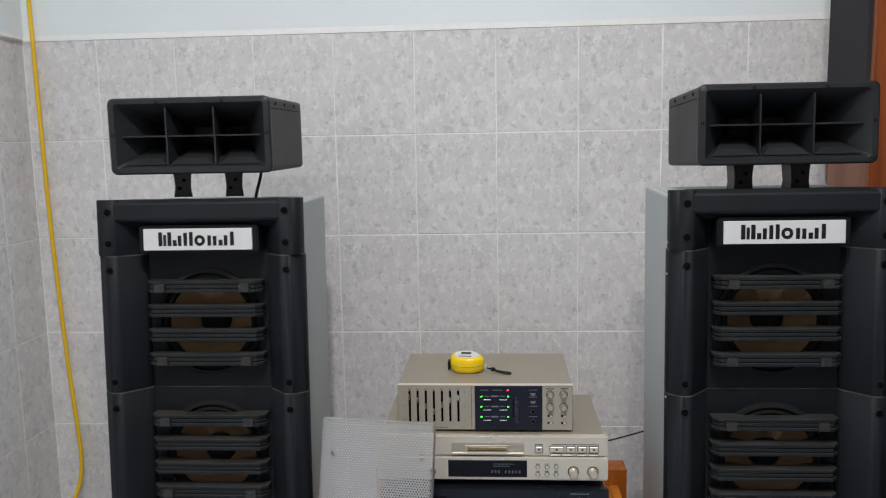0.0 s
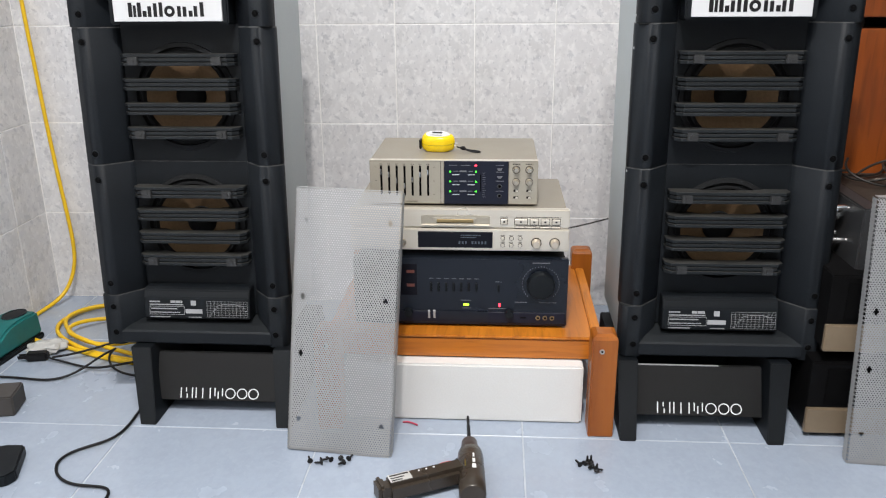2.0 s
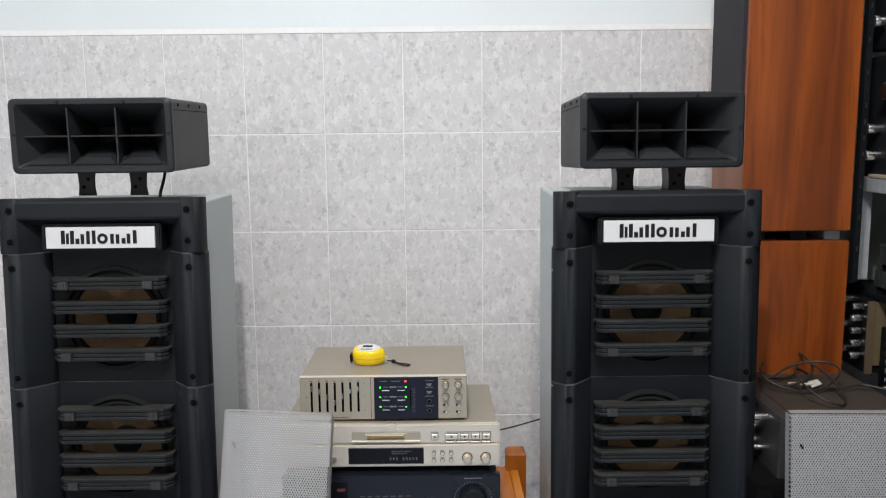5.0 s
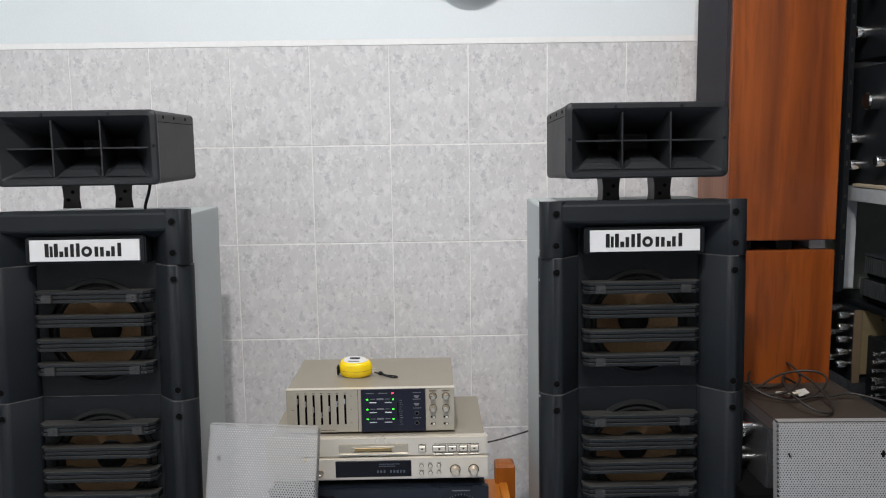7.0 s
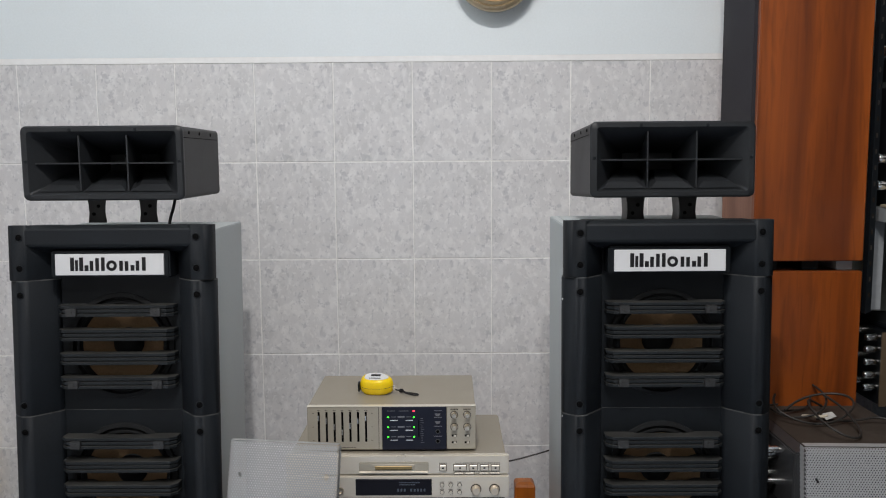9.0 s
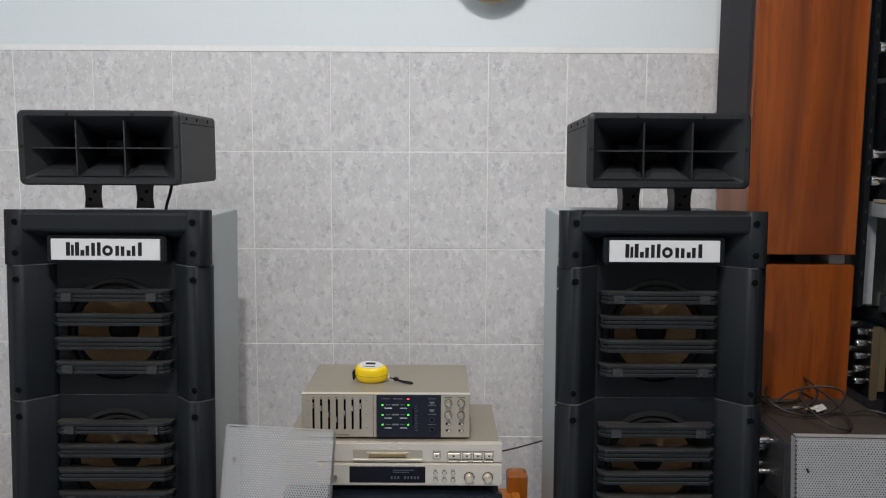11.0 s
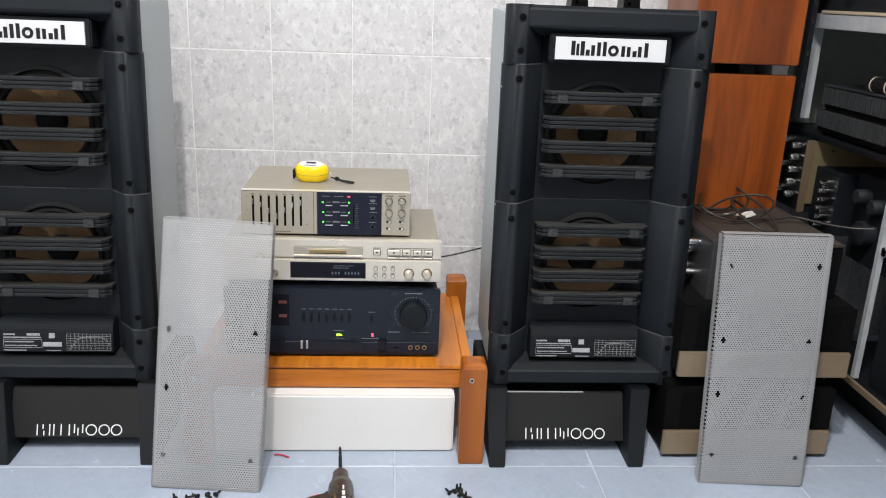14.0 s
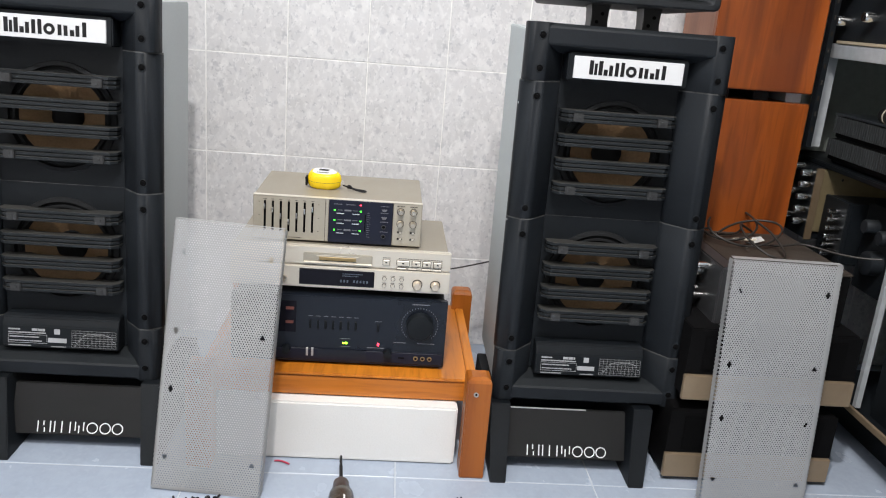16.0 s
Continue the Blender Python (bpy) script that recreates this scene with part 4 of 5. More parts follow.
def perforated_mesh():
    """A sheet of hexagon cells, each with a round opening through its thickness; the larger bolt openings are left out cells."""
    px, pz, r, w, h, th = 0.0048, 0.0048 * 0.866, 0.00145, 0.100, 0.501, 0.0016
    verts, faces = [], []
    bolts = [(x, z) for z in (0.060, 0.186, 0.296, 0.440) for x in (-0.080, 0.080)]
    hexr = px / math.sqrt(3)
    row, z = 0, 0.0045
    while z < h - 0.002:
        x = -w + 0.003 + (px / 2 if row % 2 else 0)
        while x < w - 0.002:
            if not any(abs(x - bx) / 0.0046 + abs(z - bz) / 0.0062 < 1 for bx, bz in bolts):
                k = len(verts)
                for y, rr in ((0, hexr), (0, r), (th, r)):
                    for i in range(6):
                        a = radians(30 + 60 * i)
                        verts.append((x + rr * math.cos(a), y, z + rr * math.sin(a)))
                for i in range(6):
                    j = (i + 1) % 6
                    faces.append((k + i, k + j, k + 6 + j, k + 6 + i))
                    faces.append((k + 6 + i, k + 6 + j, k + 12 + j, k + 12 + i))
            x += px
        z += pz
        row += 1
    for side in (-1, 1):  # the returned edges, pierced like the face
        for row in range(int((h - 0.006) / pz)):
            for col in range(4):
                y, z, k = 0.0030 + px * (col + 0.5 * (row % 2)), 0.0045 + row * pz, len(verts)
                for dx, rr in ((0, hexr), (0, r), (-th * side, r)):
                    for i in range(6):
                        a = radians(30 + 60 * i)
                        verts.append((side * 0.1008 + dx, y + rr * math.cos(a), z + rr * math.sin(a)))
                for i in range(6):
                    j = (i + 1) % 6
                    faces.append((k + i, k + j, k + 6 + j, k + 6 + i))
                    faces.append((k + 6 + i, k + 6 + j, k + 12 + j, k + 12 + i))
    me = bpy.data.meshes.new("perforated_sheet")
    me.from_pydata(verts, [], faces)
    me.materials.append(STEEL)
    return me


SHEET = perforated_mesh()


def cover(m):
    c = thing("perforated_cover", m, "grey perforated steel cover leaning upright on the floor", "steel cover", "pair of perforated covers")
    ob = new("perforated_sheet", SHEET)
    ob.parent = c
    tagged(ob, kind="stuff")
    part("bottom_flange", box(-0.0985, 0.0985, 0.0014, 0.018, 0.0, 0.0012), STEEL, c)
    part("top_flange", box(-0.0985, 0.0985, 0.0014, 0.018, 0.4988, 0.5000), STEEL, c)
    return c


cover(pose(-0.2355, -0.764, 0.0015, -14.0, 1.3, -5.0) @ Matrix.Scale(1.012, 4))
cover(pose(0.8160, -0.752, 0.0015, -4.5, -1.0, -5.0) @ Matrix.Scale(1.008, 4))
tube("deck_lead", [(0.16, -0.275, 0.345), (0.17, -0.24, 0.305), (0.20, -0.20, 0.278), (0.25, -0.19, 0.282), (0.33, -0.18, 0.302), (0.42, -0.15, 0.318)], 0.002, LEAD, "thin grey signal lead behind the deck", "cable")
tube("horn_lead", [(-0.459, -0.45, 0.94), (-0.460, -0.455, 0.92), (-0.465, -0.46, 0.90), (-0.468, -0.465, 0.888), (-0.469, -0.465, 0.876)], 0.003, INK, "short black lead from horn to cabinet", "cable")

# ---- floor clutter ----


def drill(m):
    d = thing("cordless_drill", m, "olive brown cordless drill lying on the pale floor", "drill")
    body = [(0, -0.050), (0.021, -0.050), (0.0235, -0.047), (0.0240, -0.02), (0.0240, 0.062), (0.0225, 0.078), (0.017, 0.086), (0, 0.086)]
    al = pose(0, 0, 0.0245, -90)
    part("motor_housing", lathe(body, al, 36), OLIVE, d, "", True)
    part("seam", lathe([(0.0242, 0.0195), (0.0244, 0.020), (0.0242, 0.0205)], al, 36), INK, d)
    part("chuck", lathe([(0, 0.086), (0.0165, 0.086), (0.0165, 0.100), (0.0150, 0.103), (0.0150, 0.116), (0.008, 0.128), (0, 0.128)], al, 24), mat("dark_red_brown_plastic", (0.040, 0.020, 0.014), 0.35), d, "dark brown chuck", True)
    part("bit", lathe([(0, 0.12), (0.0034, 0.12), (0.0034, 0.178), (0.0024, 0.184), (0.0030, 0.192), (0.0026, 0.211), (0.001, 0.215), (0, 0.215)], al, 8), INK, d, "black screwdriver bit")
    hm = pose(-0.012, 0.026, 0.0245, 0, 0, 22)
    part("handle", box(-0.150, 0, -0.0195, 0.0195, -0.0170, 0.0190, 0.008, seg=4), OLIVE, d, "", True, at=hm)
    part("battery_end", box(-0.166, -0.1502, -0.0200, 0.0200, -0.0176, 0.0196, 0.0055, seg=4), OLIVE, d, "", True, at=hm)
    part("trigger", box(-0.042, -0.016, 0.0185, 0.0255, -0.006, 0.012, 0.003), RED, d, "red trigger", at=hm)
    label = part("label", box(-0.142, -0.102, -0.010, 0.012, 0.0188, 0.0194), CLEAR, d, "worn white label", at=hm)
    part("label_print", box(-0.139, -0.105, 0.006, 0.010, 0.0194, 0.0197), LEAD, label)
    part("label_print", box(-0.139, -0.114, -0.001, 0.002, 0.0194, 0.0197), LEAD, label)
    part("label_print", box(-0.139, -0.120, -0.008, -0.005, 0.0194, 0.0197), INK, label)
    for i in range(3):
        part("dot", lathe([(0, 0), (0.002, 0), (0.002, 0.0006), (0, 0.0006)], hm @ pose(-0.085 + 0.014 * i, 0.006, 0.0188), 8), PRINT, d)
    for k in range(3):
        part("mark", box(-0.002 + 0.001 * k, 0.005 - 0.001 * k, 0.000 + 0.017 * k, 0.012 + 0.017 * k, 0.0236, 0.0243), PRINT, d, at=pose(0.003, 0, 0.0245))
    part("mark", box(-0.012, -0.009, 0.01, 0.03, 0.0208, 0.0218), BRASS, d, at=pose(0, 0, 0.0245))
    part("reverse_switch", box(-0.029, -0.022, 0.040, 0.058, -0.006, 0.006, 0.002), INK, d, at=pose(0, 0, 0.0245))
    return d


drill(pose(0.023, -0.865, 0, 0, 0, 4))


def screws(points, seed):
    rng = random.Random(seed)
    for x, y in points:
        bm = lathe([(0, 0), (0.0055, 0), (0.0055, 0.0015), (0.0022, 0.004), (0.0020, 0.014), (0, 0.016)], None, 8)
        solo("screw", bm, INK, "small black screw lying on the floor tiles", "screw", pose(x, y, 0.0055, rng.choice((82, 90, 0)), 0, rng.uniform(0, 360)), "loose screws")


screws([(-0.282, -0.797), (-0.264, -0.792), (-0.258, -0.800), (-0.243, -0.790), (-0.227, -0.783), (-0.218, -0.796), (-0.212, -0.785)], 1)
screws([(0.222, -0.782), (0.229, -0.777), (0.235, -0.774), (0.242, -0.772), (0.243, -0.782), (0.238, -0.788), (0.247, -0.794), (0.250, -0.799)], 3)
tube("scrap_of_tape", [(-0.125, -0.643, 0.002), (-0.115, -0.640, 0.003), (-0.104, -0.647, 0.003), (-0.094, -0.653, 0.002)], 0.0018, mat("crimson_film", (0.42, 0.03, 0.07), 0.4), "small red scrap of tape on the floor", "scrap")


def charger():
    c = thing("battery_charger", pose(-1.131, -0.362, 0, 0, 0, -6) @ Matrix.Diagonal((0.70, 1.0, 0.88, 1)), "teal plastic tool battery charger on the floor", "charger")
    part("foot", prism([(-0.125, 0.0), (0.095, 0.0), (0.095, 0.016), (-0.125, 0.016)], 0, -0.058, 0.052, 0.004), BLACK2, c, "black moulded base")
    case = part("case", prism([(-0.122, 0.0163), (0.092, 0.0163), (0.086, 0.084), (0.030, 0.090), (-0.020, 0.086), (-0.118, 0.036)], 0, -0.056, 0.050, 0.007, seg=3), TEAL, c, "", True)
    part("bay", lathe([(0, 0.0005), (0.030, 0.0005), (0.034, 0.0025), (0.036, 0)], pose(-0.004, 0.048, 0.0885, -2), 28), BLACK2, c, "dark battery socket")
    slope = pose(0, -0.069, 0.0615, 27)
    label = part("label", box(-0.046, 0.026, -0.040, 0.036, 0.0, 0.0012), BADGE, case, "white and orange label", at=slope)
    part("label_band", box(-0.044, 0.000, -0.030, -0.008, 0.0012, 0.0018), mat("orange_print", (0.75, 0.22, 0.03), 0.5), c, at=slope)
    stuff(part("print", bars([(-0.042, 0.020, 0.004 + 0.007 * k, 0.007 + 0.007 * k) for k in range(4)]), INK, c, at=slope @ pose(0, 0, 0.0012, -90)))
    return c


charger()
bag = bmesh.new()
bmesh.ops.create_icosphere(bag, subdivisions=3, radius=1)
for v in bag.verts:
    d = 1 + 0.35 * noise.noise(v.co * 2.3) + 0.15 * noise.noise(v.co * 6)
    v.co = Vector((v.co.x * 0.045 * d, v.co.y * 0.03 * d, max(0.001, 0.014 + v.co.z * 0.016 * d)))
solo("crumpled_bag", bag, CLEAR, "crumpled clear plastic bag beside the charger", "plastic bag", pose(-1.03, -0.36, 0, 0, 0, 20))
solo("grey_block", box(-0.06, 0.06, -0.035, 0.035, 0, 0.045, 0.003), mat("grey_rubber", (0.055, 0.05, 0.047), 0.7), "dark grey rectangular block on the floor", "block", pose(-1.004, -0.637, 0, 0, 0, 12))
solo("black_tray", prism([(-0.09, -0.06), (0.075, -0.06), (0.09, -0.045), (0.09, 0.045), (0.06, 0.055), (-0.09, 0.055)], 2, 0, 0.022, 0.003), BLACK2, "flat black plastic tray on the floor", "tray", pose(-0.905, -0.868, 0, 0, 0, 20))

yl = [(-1.155, -0.02, 1.9), (-1.155, -0.02, 1.5), (-1.150, -0.02, 1.15), (-1.147, -0.02, 0.80), (-1.140, -0.02, 0.66), (-1.134, -0.02, 0.50), (-1.126, -0.02, 0.36), (-1.118, -0.02, 0.26), (-1.112, -0.02, 0.16), (-1.118, -0.025, 0.09), (-1.140, -0.05, 0.03), (-1.165, -0.09, 0.008), (-1.178, -0.15, 0.006), (-1.172, -0.24, 0.006), (-1.10, -0.31, 0.006), (-1.02, -0.33, 0.006), (-0.95, -0.36, 0.006), (-0.87, -0.40, 0.007), (-0.79, -0.42, 0.007)]
tube("yellow_cable", yl, 0.0052, YCABLE, "yellow cable hanging down the tiled wall", "cable")
coil = [(-0.78, -0.41, 0.007), (-0.88, -0.395, 0.012), (-0.98, -0.34, 0.012), (-1.06, -0.27, 0.010), (-1.09, -0.19, 0.008), (-1.06, -0.11, 0.008), (-0.97, -0.06, 0.008), (-0.84, -0.05, 0.008), (-0.72, -0.12, 0.012), (-0.74, -0.25, 0.016), (-0.86, -0.37, 0.018), (-0.97, -0.33, 0.020), (-1.05, -0.24, 0.018), (-1.08, -0.17, 0.016), (-1.03, -0.10, 0.016), (-0.93, -0.08, 0.014), (-0.80, -0.09, 0.012), (-0.72, -0.20, 0.014)]
tube("coiled_yellow_cable", coil, 0.0052, YCABLE, "loose coil of yellow cable on the floor", "cable")
tube("coiled_yellow_cable", [(-0.80, -0.14, 0.007), (-0.92, -0.16, 0.007), (-1.01, -0.21, 0.024), (-1.03, -0.28, 0.024), (-0.97, -0.33, 0.028), (-0.86, -0.385, 0.024), (-0.74, -0.40, 0.007)], 0.0052, YCABLE, "loose coil of yellow cable on the floor", "cable")
tube("black_power_cord", [(-1.00, -0.41, 0.010), (-0.93, -0.43, 0.006), (-0.87, -0.46, 0.006), (-0.80, -0.45, 0.02), (-0.74, -0.42, 0.02), (-0.68, -0.40, 0.006)], 0.0027, INK, "thin black power cord on the floor", "cable", group="black cords")
tube("black_power_cord", [(-0.99, -0.41, 0.012), (-0.94, -0.40, 0.016), (-0.88, -0.38, 0.03), (-0.83, -0.33, 0.03), (-0.80, -0.26, 0.02), (-0.70, -0.2, 0.006)], 0.0027, INK, "thin black power cord on the floor", "cable", group="black cords")
tube("black_power_cord", [(-1.12, -0.50, 0.005), (-1.03, -0.495, 0.005), (-0.96, -0.52, 0.005), (-0.90, -0.49, 0.005), (-0.86, -0.43, 0.03), (-0.83, -0.39, 0.034), (-0.85, -0.41, 0.03), (-0.83, -0.46, 0.008), (-0.76, -0.485, 0.005), (-0.70, -0.48, 0.005)], 0.0027, INK, "thin black power cord on the floor", "cable", group="black cords")
tube("black_power_cord", [(x + 0.012, y - 0.003, z) for x, y, z in [(-0.70, -0.46, 0.005), (-0.700, -0.58, 0.005), (-0.688, -0.68, 0.005), (-0.700, -0.745, 0.005), (-0.755, -0.775, 0.005), (-0.778, -0.82, 0.005), (-0.745, -0.872, 0.005), (-0.700, -0.893, 0.005), (-0.650, -0.890, 0.005), (-0.622, -0.905, 0.005), (-0.628, -0.960, 0.005), (-0.66, -1.05, 0.005)]], 0.0027, INK, "thin black power cord on the floor", "cable", group="black cords")
plug = thing("mains_plug", pose(-1.035, -0.405, 0, 0, 0, 12), "black two-pin mains plug on the floor", "plug")
part("plug_body", box(-0.02, 0.03, -0.012, 0.012, 0.002, 0.022, 0.004), INK, plug)
for y in (-0.006, 0.006):
    part("pin", box(-0.038, -0.02, y - 0.001, y + 0.001, 0.008, 0.016), INK, plug)

# ---- wall clock ----
clock = thing("wall_clock", pose(0.206, -0.0006, 1.461), "round gold-rimmed wall clock on the white wall", "clock")
RIM = mat("champagne_gilt", (0.50, 0.41, 0.28), 0.38, 0.7, vary=0.15, grain=90, bump=0.1)
back = []
for i in range(48):  # lobed backing plate
    a = math.tau * i / 48
    k = 0.118 + 0.014 * math.cos(4 * a)
    back.append((k * math.cos(a), 0.024 + 0.86 * k * math.sin(a)))
part("backing", prism(back, 1, -0.026, 0.0, 0.003, seg=1), RIM, clock, "lobed gilt backing plate")
part("rim", lathe([(0.060, 0.016), (0.094, 0.016), (0.0985, 0.024), (0.0985, 0.034), (0.094, 0.041), (0.089, 0.043), (0.0865, 0.040), (0.084, 0.045), (0.079, 0.047), (0.076, 0.043), (0.073, 0.048), (0.068, 0.048), (0.064, 0.042), (0.060, 0.036)], pose(0, -0.012, 0) @ FACE, 48), RIM, clock, "gilt rim of carved rings", True)
part("dial", lathe([(0, 0.0370), (0.061, 0.0385), (0.061, 0.0165)], pose(0, -0.012, 0) @ FACE, 40), BADGE, clock)
for a, l in ((40, 0.045), (-70, 0.065)):
    part("clock_arm", box(-0.0015, 0.0015, -0.0535, -0.0525, 0, l * 0.8), INK, clock, at=pose(0, 0, 0, 0, a, 0))

# ---- veneered cabinets in the corner ----


def veneered(z0, z1, label):
    c = thing("veneered_cabinet", pose(0.7545, -0.315, z0), label, "loudspeaker", "stacked veneered cabinets")
    h = z1 - z0
    part("side_panel", box(0.0, 0.241, 0, 0.018, 0, h, 0.002), VENEER, c, "red-brown wood veneer")
    part("body", box(0.006, 0.241, 0.0182, 0.226, 0.002, h - 0.002, 0.001), VENEER_PALE, c, "faded pinkish brown veneer")
    return c, h


low, hl = veneered(0.0, 0.755, "red-brown veneered loudspeaker cabinet standing side-on")
up, hu = veneered(0.7775, 1.80, "tall red-brown veneered loudspeaker cabinet stacked side-on")
part("grille", box(-0.006, 0.0055, 0.020, 0.222, 0.18, hu - 0.01, 0.003), mat("black_grille_cloth", (0.022, 0.02, 0.026), 0.85, grain=900, bump=0.3), up, "dark cloth front grille")
for x in (0.80, 0.892, 0.968):
    solo("spacer", box(x - 0.018, x + 0.018, -0.29, -0.12, 0.755, 0.7775, 0.002), GREY_METAL if x > 0.95 else BLACK2, "small spacer block between two stacked cabinets", "spacer", group="spacer blocks")
# Near-black strip that closes the gap behind the spacers.
solo("backing_board", box(0.77, 0.985, -0.112, -0.095, 0.755, 0.7775), DEEP, "near-black strip filling the gap between two stacked cabinets", "board")

# ---- stacked units beside the loudspeaker ----


def power_unit(x, z):
    u = thing("power_amplifier", pose(x, -0.655, z), "black component with a gold lower front strip", "amplifier", "gold-trimmed components")
    part("body", box(0.004, 0.348, 0.012, 0.34, 0.0, 0.150, 0.002), PITCH, u)
    part("gold_strip", box(0.0, 0.352, 0.0, 0.0118, 0.0, 0.054, 0.002), GOLD, u, "gold anodised strip")
    part("front_frame", box(0.0, 0.352, 0.006, 0.0118, 0.0545, 0.148, 0.0015), PITCH, u)
    part("window", box(0.030, 0.322, 0.003, 0.0058, 0.065, 0.138, 0.001), DEEP, u, "dark window")
    for x in (0.04, 0.31):
        for y in (0.05, 0.30):
            part("foot", lathe([(0, 0), (0.016, 0), (0.016, 0.0095), (0, 0.0095)], pose(x, y, -0.0095), 12), INK, u)
    return u


power_unit(0.668, 0.0095)
power_unit(0.680, 0.186)
solo("spacer_board", box(0.70, 0.99, -0.60, -0.34, 0.1597, 0.1763, 0.001), INK, "black board between two stacked components", "board")


def receiver():
    r = thing("receiver", pose(0.735, -0.60, 0.338), "dusty brown-topped receiver turned sideways with silver knobs", "receiver")
    part("body", box(0.036, 0.272, 0.0, 0.49, 0.0, 0.108, 0.002), PITCH, r)
    part("top_cover", box(0.034, 0.274, -0.002, 0.492, 0.1082, 0.114, 0.0015), BROWN_TOP, r, "dusty brown top cover")
    part("faceplate", box(0.0, 0.0338, -0.01, 0.50, -0.012, 0.116, 0.003), mat("dark_grey_plate", (0.030, 0.031, 0.033), 0.5), r, "dark grey front plate")
    for y, z, k in ((0.06, 0.097, 0.008), (0.10, 0.078, 0.017), (0.10, 0.036, 0.010), (0.16, 0.075, 0.014), (0.07, 0.030, 0.007)):
        part("knob", lathe([(0, 0), (k, 0), (k * 0.95, 0.022), (k * 0.8, 0.025), (0, 0.024)], pose(0, y, z, 0, -90, 0), 18), CHROME, r, "silver knob", True)
    for x in (0.07, 0.24):
        for y in (0.06, 0.42):
            part("foot", lathe([(0, 0), (0.014, 0), (0.014, 0.0025), (0, 0.0025)], pose(x, y, -0.0022), 10), INK, r)
    return r


receiver()
rng = random.Random(11)
for k, (cx, cy, rx, ry, a0) in enumerate(((0.83, -0.34, 0.065, 0.10, 20), (0.86, -0.42, 0.080, 0.05, 140), (0.83, -0.30, 0.085, 0.07, 250), (0.87, -0.46, 0.050, 0.08, 70))):
    pts = []
    for i in range(11):
        a = radians(a0 + 36 * i)
        q = 1 + 0.22 * math.sin(0.9 * i + k)
        pts.append((cx + rx * q * math.cos(a), cy + ry * q * math.sin(a), 0.457 + 0.022 * (1 + math.sin(0.8 * i + 2 * k))))
    tube("signal_lead", pts, 0.0025, LEAD, "tangled thin leads lying on a receiver", "cable", group="tangled leads")
tube("signal_lead", [(0.86, -0.42, 0.457), (0.93, -0.45, 0.457), (0.97, -0.43, 0.470), (1.01, -0.46, 0.462), (1.06, -0.52, 0.462), (1.10, -0.54, 0.47)], 0.0024, LEAD, "tangled thin leads lying on a receiver", "cable", group="tangled leads")
solo("paper_tag", prism([(-0.017, -0.008), (0.012, -0.011), (0.017, 0.004), (-0.006, 0.010)], 2, 0, 0.0012), CLEAR, "small white paper tag tied to the leads", "tag", pose(0.875, -0.44, 0.470, 18, -10, 30))
tube("tag_string", [(0.84, -0.40, 0.457), (0.845, -0.42, 0.466), (0.852, -0.45, 0.468), (0.872, -0.442, 0.471)], 0.003, mat("cream_string", (0.5, 0.45, 0.36), 0.8), "cream cord end on a paper tag", "cord")

# ---- steel rack along the side ----


def rack():
    r = thing("steel_rack", pose(0, 0, 0), "slotted steel rack filled with black audio equipment", "rack")
    post = box(1.006, 1.010, -0.315, -0.296, 0.66, 1.8)
    box(1.010, 1.026, -0.300, -0.296, 0.66, 1.8, bm=post)
    post = part("slotted_post", post, BLACK2, r, "dark slotted angle post")
    slot = part("slot", box(-0.003, 0.003, -0.0012, 0, -0.005, 0.005, 0.001, seg=1), OLIVE, post, "dull slot opening", at=pose(1.018, -0.3005, 0.70))
    for i in range(28):
        again(slot, pose(1.018, -0.3005, 0.735 + 0.035 * i))
    part("upright", box(1.058, 1.094, -0.212, -0.200, 0.65, 0.858), GREY_METAL, r, "pale grey steel upright")
    part("upright", box(1.128, 1.140, -0.530, -0.518, 0.124, 0.60), GREY_METAL, r, "pale grey steel upright")
    part("shelf", box(1.072, 1.70, -1.6, -0.05, 0.872, 0.890, 0.002), GREY_METAL, r)
    part("shelf_edge", box(1.064, 1.0718, -1.6, -0.20, 0.858, 0.888, 0.001), GREY_METAL, r, "pale grey steel shelf edge")
    part("shelf_liner", box(1.066, 1.085, -1.6, -0.24, 0.8902, 0.897, 0.001), mat("cream_liner", (0.42, 0.36, 0.26), 0.6), r, "cream shelf liner")
    part("shelf", box(1.10, 1.70, -1.6, -0.05, 0.605, 0.617, 0.002), BLACK2, r)
    part("base", box(1.205, 1.70, -1.6, -0.30, 0, 0.100, 0.003), BLACK2, r)
    part("base_shelf", box(1.130, 1.70, -1.6, -0.30, 0.1002, 0.114, 0.002), BLACK2, r)
    part("base_edge", box(1.122, 1.1298, -1.6, -0.50, 0.108, 0.122, 0.001), GOLD, r, "pale gold edging")
    part("end_panel", box(1.10, 1.689, -0.07, -0.06, 0.62, 0.871), mat("grey_green_panel", (0.24, 0.27, 0.245), 0.5), r, "dark grey-green end panel")
    part("rear_panel", box(1.69, 1.70, -1.6, -0.05, 0.114, 1.8), BLACK2, r)
    return r


rack()


def side_unit(x, y0, y1, z0, z1, depth, face, label, knobs, group="rack equipment"):
    u = thing("audio_component", pose(x, y0, z0), label, "audio component", group)
    L, h = y1 - y0, z1 - z0
    part("body", box(0.0102, depth, 0.004, L - 0.004, 0, h, 0.002), BLACK2, u)
    part("faceplate", box(0, 0.010, 0, L, 0.0, h, 0.0015), face, u)
    for y, z, r, d, m in knobs:
        part("knob", lathe([(0, 0), (r, 0), (r * 0.95, d * 0.9), (r * 0.8, d), (0, d)], pose(0, y, z, 0, -90, 0), 16), m, u, "", True)
    return u


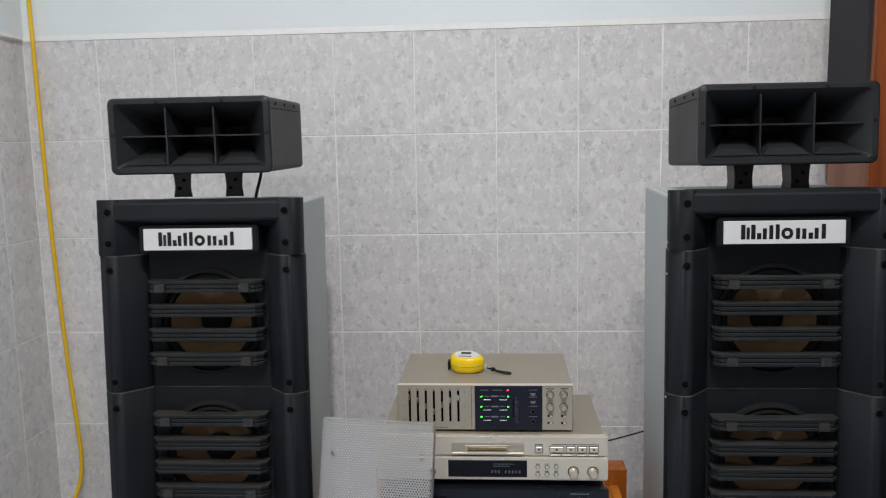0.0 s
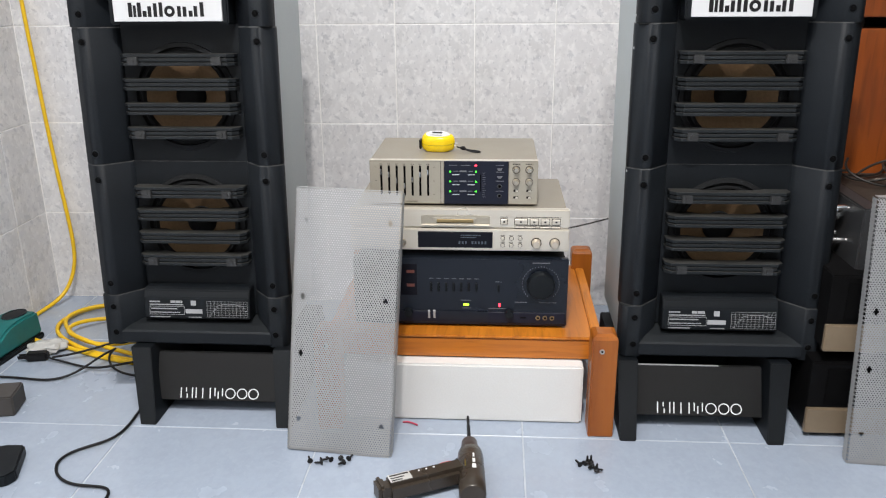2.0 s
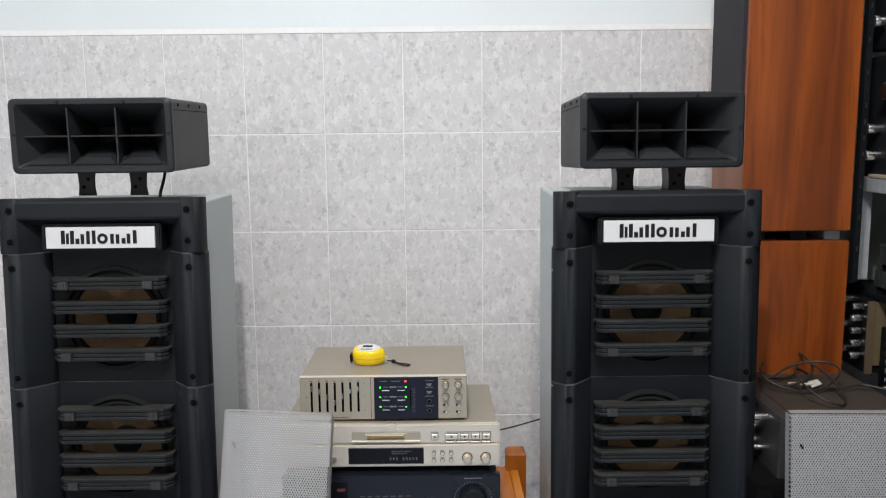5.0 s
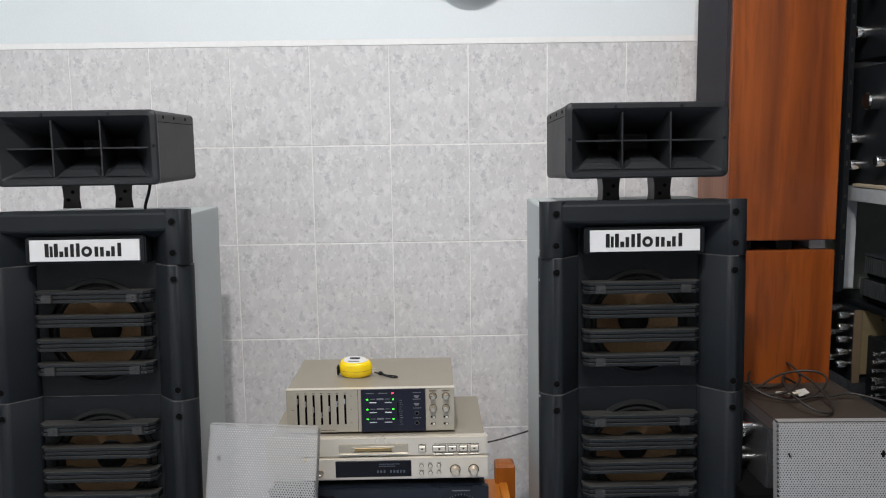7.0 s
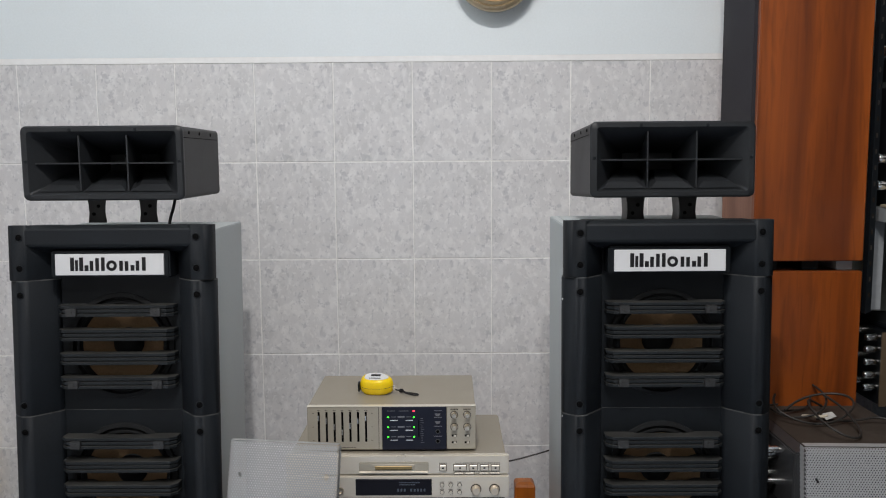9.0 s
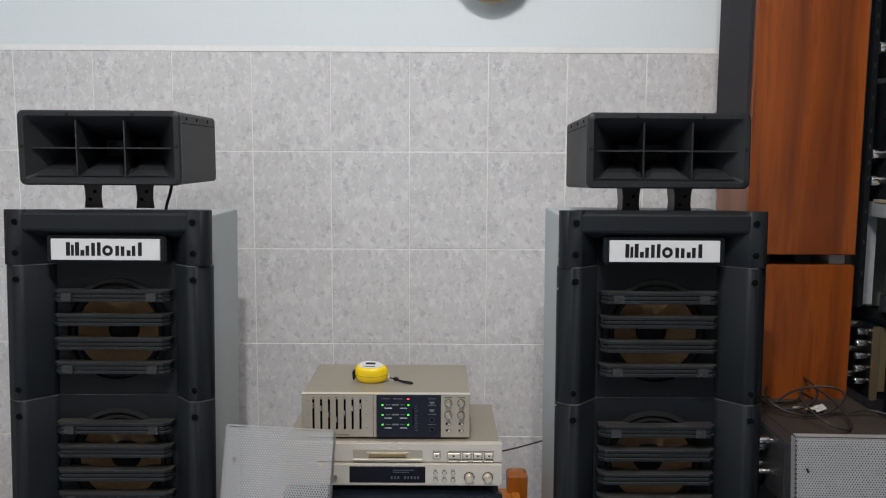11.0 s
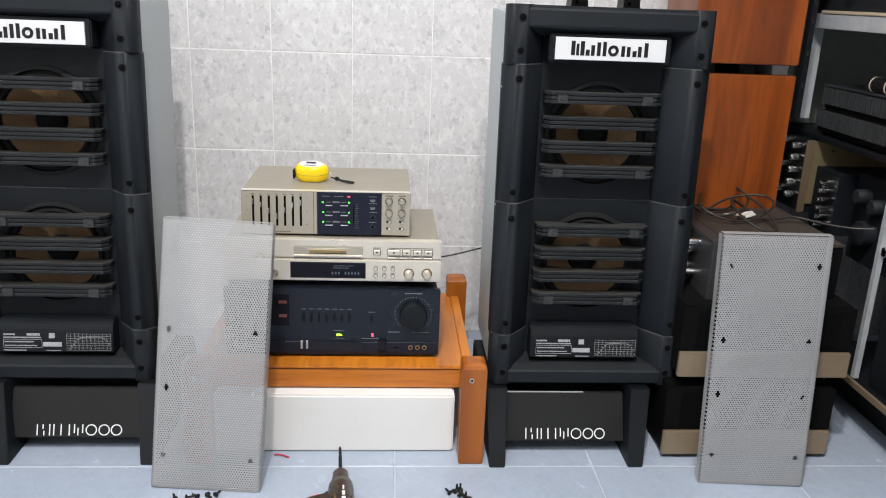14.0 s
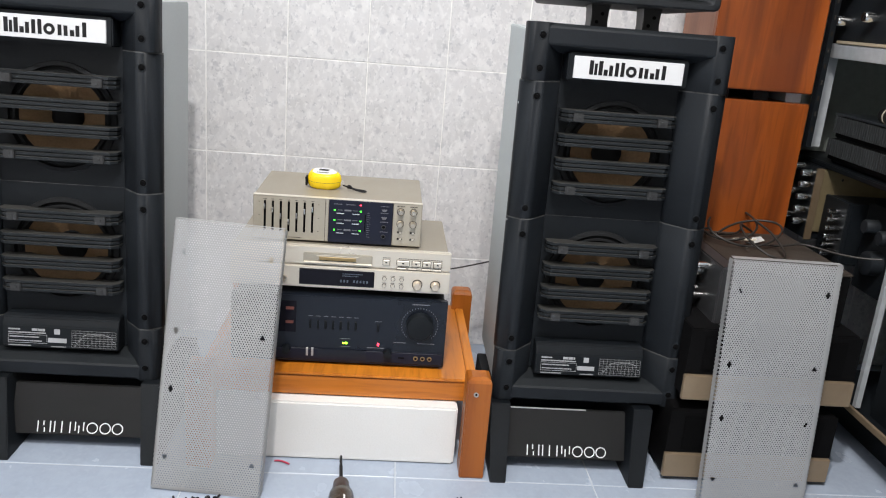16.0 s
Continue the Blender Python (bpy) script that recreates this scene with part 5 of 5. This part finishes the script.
side_unit(1.085, -0.80, -0.16, 0.890, 1.16, 0.35, BLACK, "black amplifier on the rack's upper shelf with silver knobs", [(0.56, 0.05, 0.012, 0.03, CHROME), (0.56, 0.11, 0.012, 0.03, CHROME), (0.50, 0.19, 0.020, 0.03, CHROME), (0.40, 0.12, 0.022, 0.03, BLACK2), (0.25, 0.12, 0.03, 0.03, BLACK2), (0.45, 0.06, 0.012, 0.03, CHROME)])
side_unit(1.085, -0.80, -0.16, 1.175, 1.45, 0.35, BLACK2, "black tuner stacked on another component", [(0.56, 0.06, 0.014, 0.03, CHROME), (0.50, 0.16, 0.016, 0.03, CHROME), (0.4, 0.08, 0.012, 0.02, CHROME), (0.3, 0.15, 0.03, 0.03, BLACK2)])
sink = thing("heat_sink_amplifier", pose(1.10, -0.90, 0.617), "black power amplifier with two rows of cooling fins", "amplifier")
FIN = mat("dull_fin_metal", (0.042, 0.046, 0.048), 0.45, 0.4, vary=0.25)
part("chassis", box(0.022, 0.50, 0, 0.675, 0, 0.112, 0.003), BLACK2, sink)
part("top_plate", box(0.010, 0.50, 0, 0.675, 0.1122, 0.117, 0.001), mat("dark_slate_plate", (0.030, 0.036, 0.042), 0.4, 0.2), sink, "dark slate top plate")
for x0, z0, z1 in ((0.010, 0.072, 0.110), (0.002, 0.020, 0.058)):
    part("fin_bar", box(x0 + 0.008, 0.0218, 0.002, 0.673, z0 - 0.010, z1, 0.001), PITCH, sink)
    fin = part("fin", box(0, 0.0078, 0, 0.0028, 0, z1 - z0, 0.0004, seg=1), FIN, sink, "thin grey cooling fin", at=pose(x0, 0.004, z0))
    for i in range(1, 74):
        again(fin, pose(x0, 0.004 + 0.0091 * i, z0))
roll = thing("cable_roll", pose(1.128, -0.385, 0.7505), "black rolled cable bundle tied with two cream bands", "cable roll")
part("roll", lathe([(0, 0), (0.0145, 0), (0.0162, 0.003), (0.0165, 0.05), (0.016, 0.21), (0.014, 0.215), (0, 0.215)], FACE, 20), INK, roll, "", True)
for y in (0.018, 0.072):
    part("band", lathe([(0.0166, y), (0.0176, y + 0.001), (0.0176, y + 0.004), (0.0166, y + 0.005)], FACE, 20), mat("cream_band", (0.42, 0.38, 0.30), 0.6), roll, "cream band")
tiers = [(0.022, z, 0.0085, 0.030, CHROME) for z in (0.040, 0.070, 0.100, 0.130, 0.158)] + [(0.075, z, 0.0095, 0.032, CHROME) for z in (0.045, 0.105, 0.165)]
tuner = side_unit(1.085, -0.25, -0.04, 0.43, 0.604, 0.30, BLACK2, "olive-gold component with rows of silver knobs", tiers)
part("edge_trim", box(-0.006, 0.0115, -0.006, -0.0005, 0, 0.174, 0.001), mat("olive_gold_trim", (0.13, 0.095, 0.058), 0.5, 0.2), tuner, "olive gold edge")
part("side_cover", box(0.012, 0.22, -0.003, 0.0035, 0.02, 0.172, 0.001), mat("olive_gold_side", (0.15, 0.12, 0.065), 0.55, 0.2), tuner, "olive gold side cover")
part("screw_head", lathe([(0, 0), (0.004, 0), (0.003, 0.002), (0, 0.002)], pose(0.06, -0.003, 0.15, 90), 10), CHROME, tuner)
side_unit(1.112, -0.36, -0.255, 0.40, 0.545, 0.16, BLACK2, "black component with chrome toggles", [(0.035, 0.02 + 0.020 * i, 0.0055, 0.026, CHROME) for i in range(6)] + [(0.012, 0.03 + 0.028 * i, 0.005, 0.03, CHROME) for i in range(4)])
side_unit(1.150, -0.86, -0.372, 0.36, 0.555, 0.30, BLACK2, "black amplifier with large black knobs", [(0.44, 0.15, 0.017, 0.03, BLACK), (0.38, 0.14, 0.017, 0.03, BLACK), (0.41, 0.075, 0.028, 0.03, BLACK), (0.32, 0.06, 0.012, 0.02, CHROME)])
side_unit(1.155, -1.30, -0.545, 0.1142, 0.350, 0.30, BLACK2, "black amplifier low on the rack with brass sockets", [(0.66, 0.05, 0.006, 0.006, BRASS), (0.66, 0.08, 0.006, 0.006, CHROME), (0.62, 0.05, 0.006, 0.006, BRASS), (0.55, 0.12, 0.024, 0.02, BLACK), (0.64, 0.17, 0.020, 0.02, BLACK)])

# ---- tiles of walls and floor ----


def tile_mesh(w, d, t, material):
    me = bpy.data.meshes.new("tile")
    bm = box(-w / 2, w / 2, -d / 2, d / 2, 0, t, 0.0012, seg=1)
    bm.to_mesh(me)
    bm.free()
    me.materials.append(material)
    return me


MESHES = {}


def lay(w, d, t, material, m, parent):
    key = (round(w, 4), round(d, 4), material.name)
    if key not in MESHES:
        MESHES[key] = tile_mesh(w, d, t, material)
    o = new("tile", MESHES[key])
    o.matrix_world = m
    o.parent = parent


rng = random.Random(20)
edges = [LEFT] + [-1.0 + 0.2 * i for i in range(14)] + [RIGHT]
for a, b in zip(edges, edges[1:]):
    for j in range(5):
        lay(b - a - G, 0.25 - G, TH, WALL_TILE, pose((a + b) / 2, TH + rng.uniform(-0.0003, 0.0003), 0.125 + 0.25 * j, 90 + rng.uniform(-0.12, 0.12), 0, rng.uniform(-0.12, 0.12)), wall_back)
ys = [-0.0] + [-0.14 - 0.2 * i for i in range(10)]
for a, b in zip(ys, ys[1:]):
    for j in range(5):
        lay(a - b - G, 0.25 - G, TH, WALL_TILE, pose(LEFT - TH, (a + b) / 2, 0.125 + 0.25 * j, 90, 0, 90) @ pose(0, 0, 0, rng.uniform(-0.12, 0.12)), wall_left)
for i in range(-4, 5):
    for j in range(-8, 3):
        lay(0.4 - 0.0022, 0.4 - 0.0022, TH, FLOOR_TILE, pose(0.318 + 0.4 * i, -0.483 + 0.4 * j, -TH + rng.uniform(-0.0002, 0.0002)), floor)
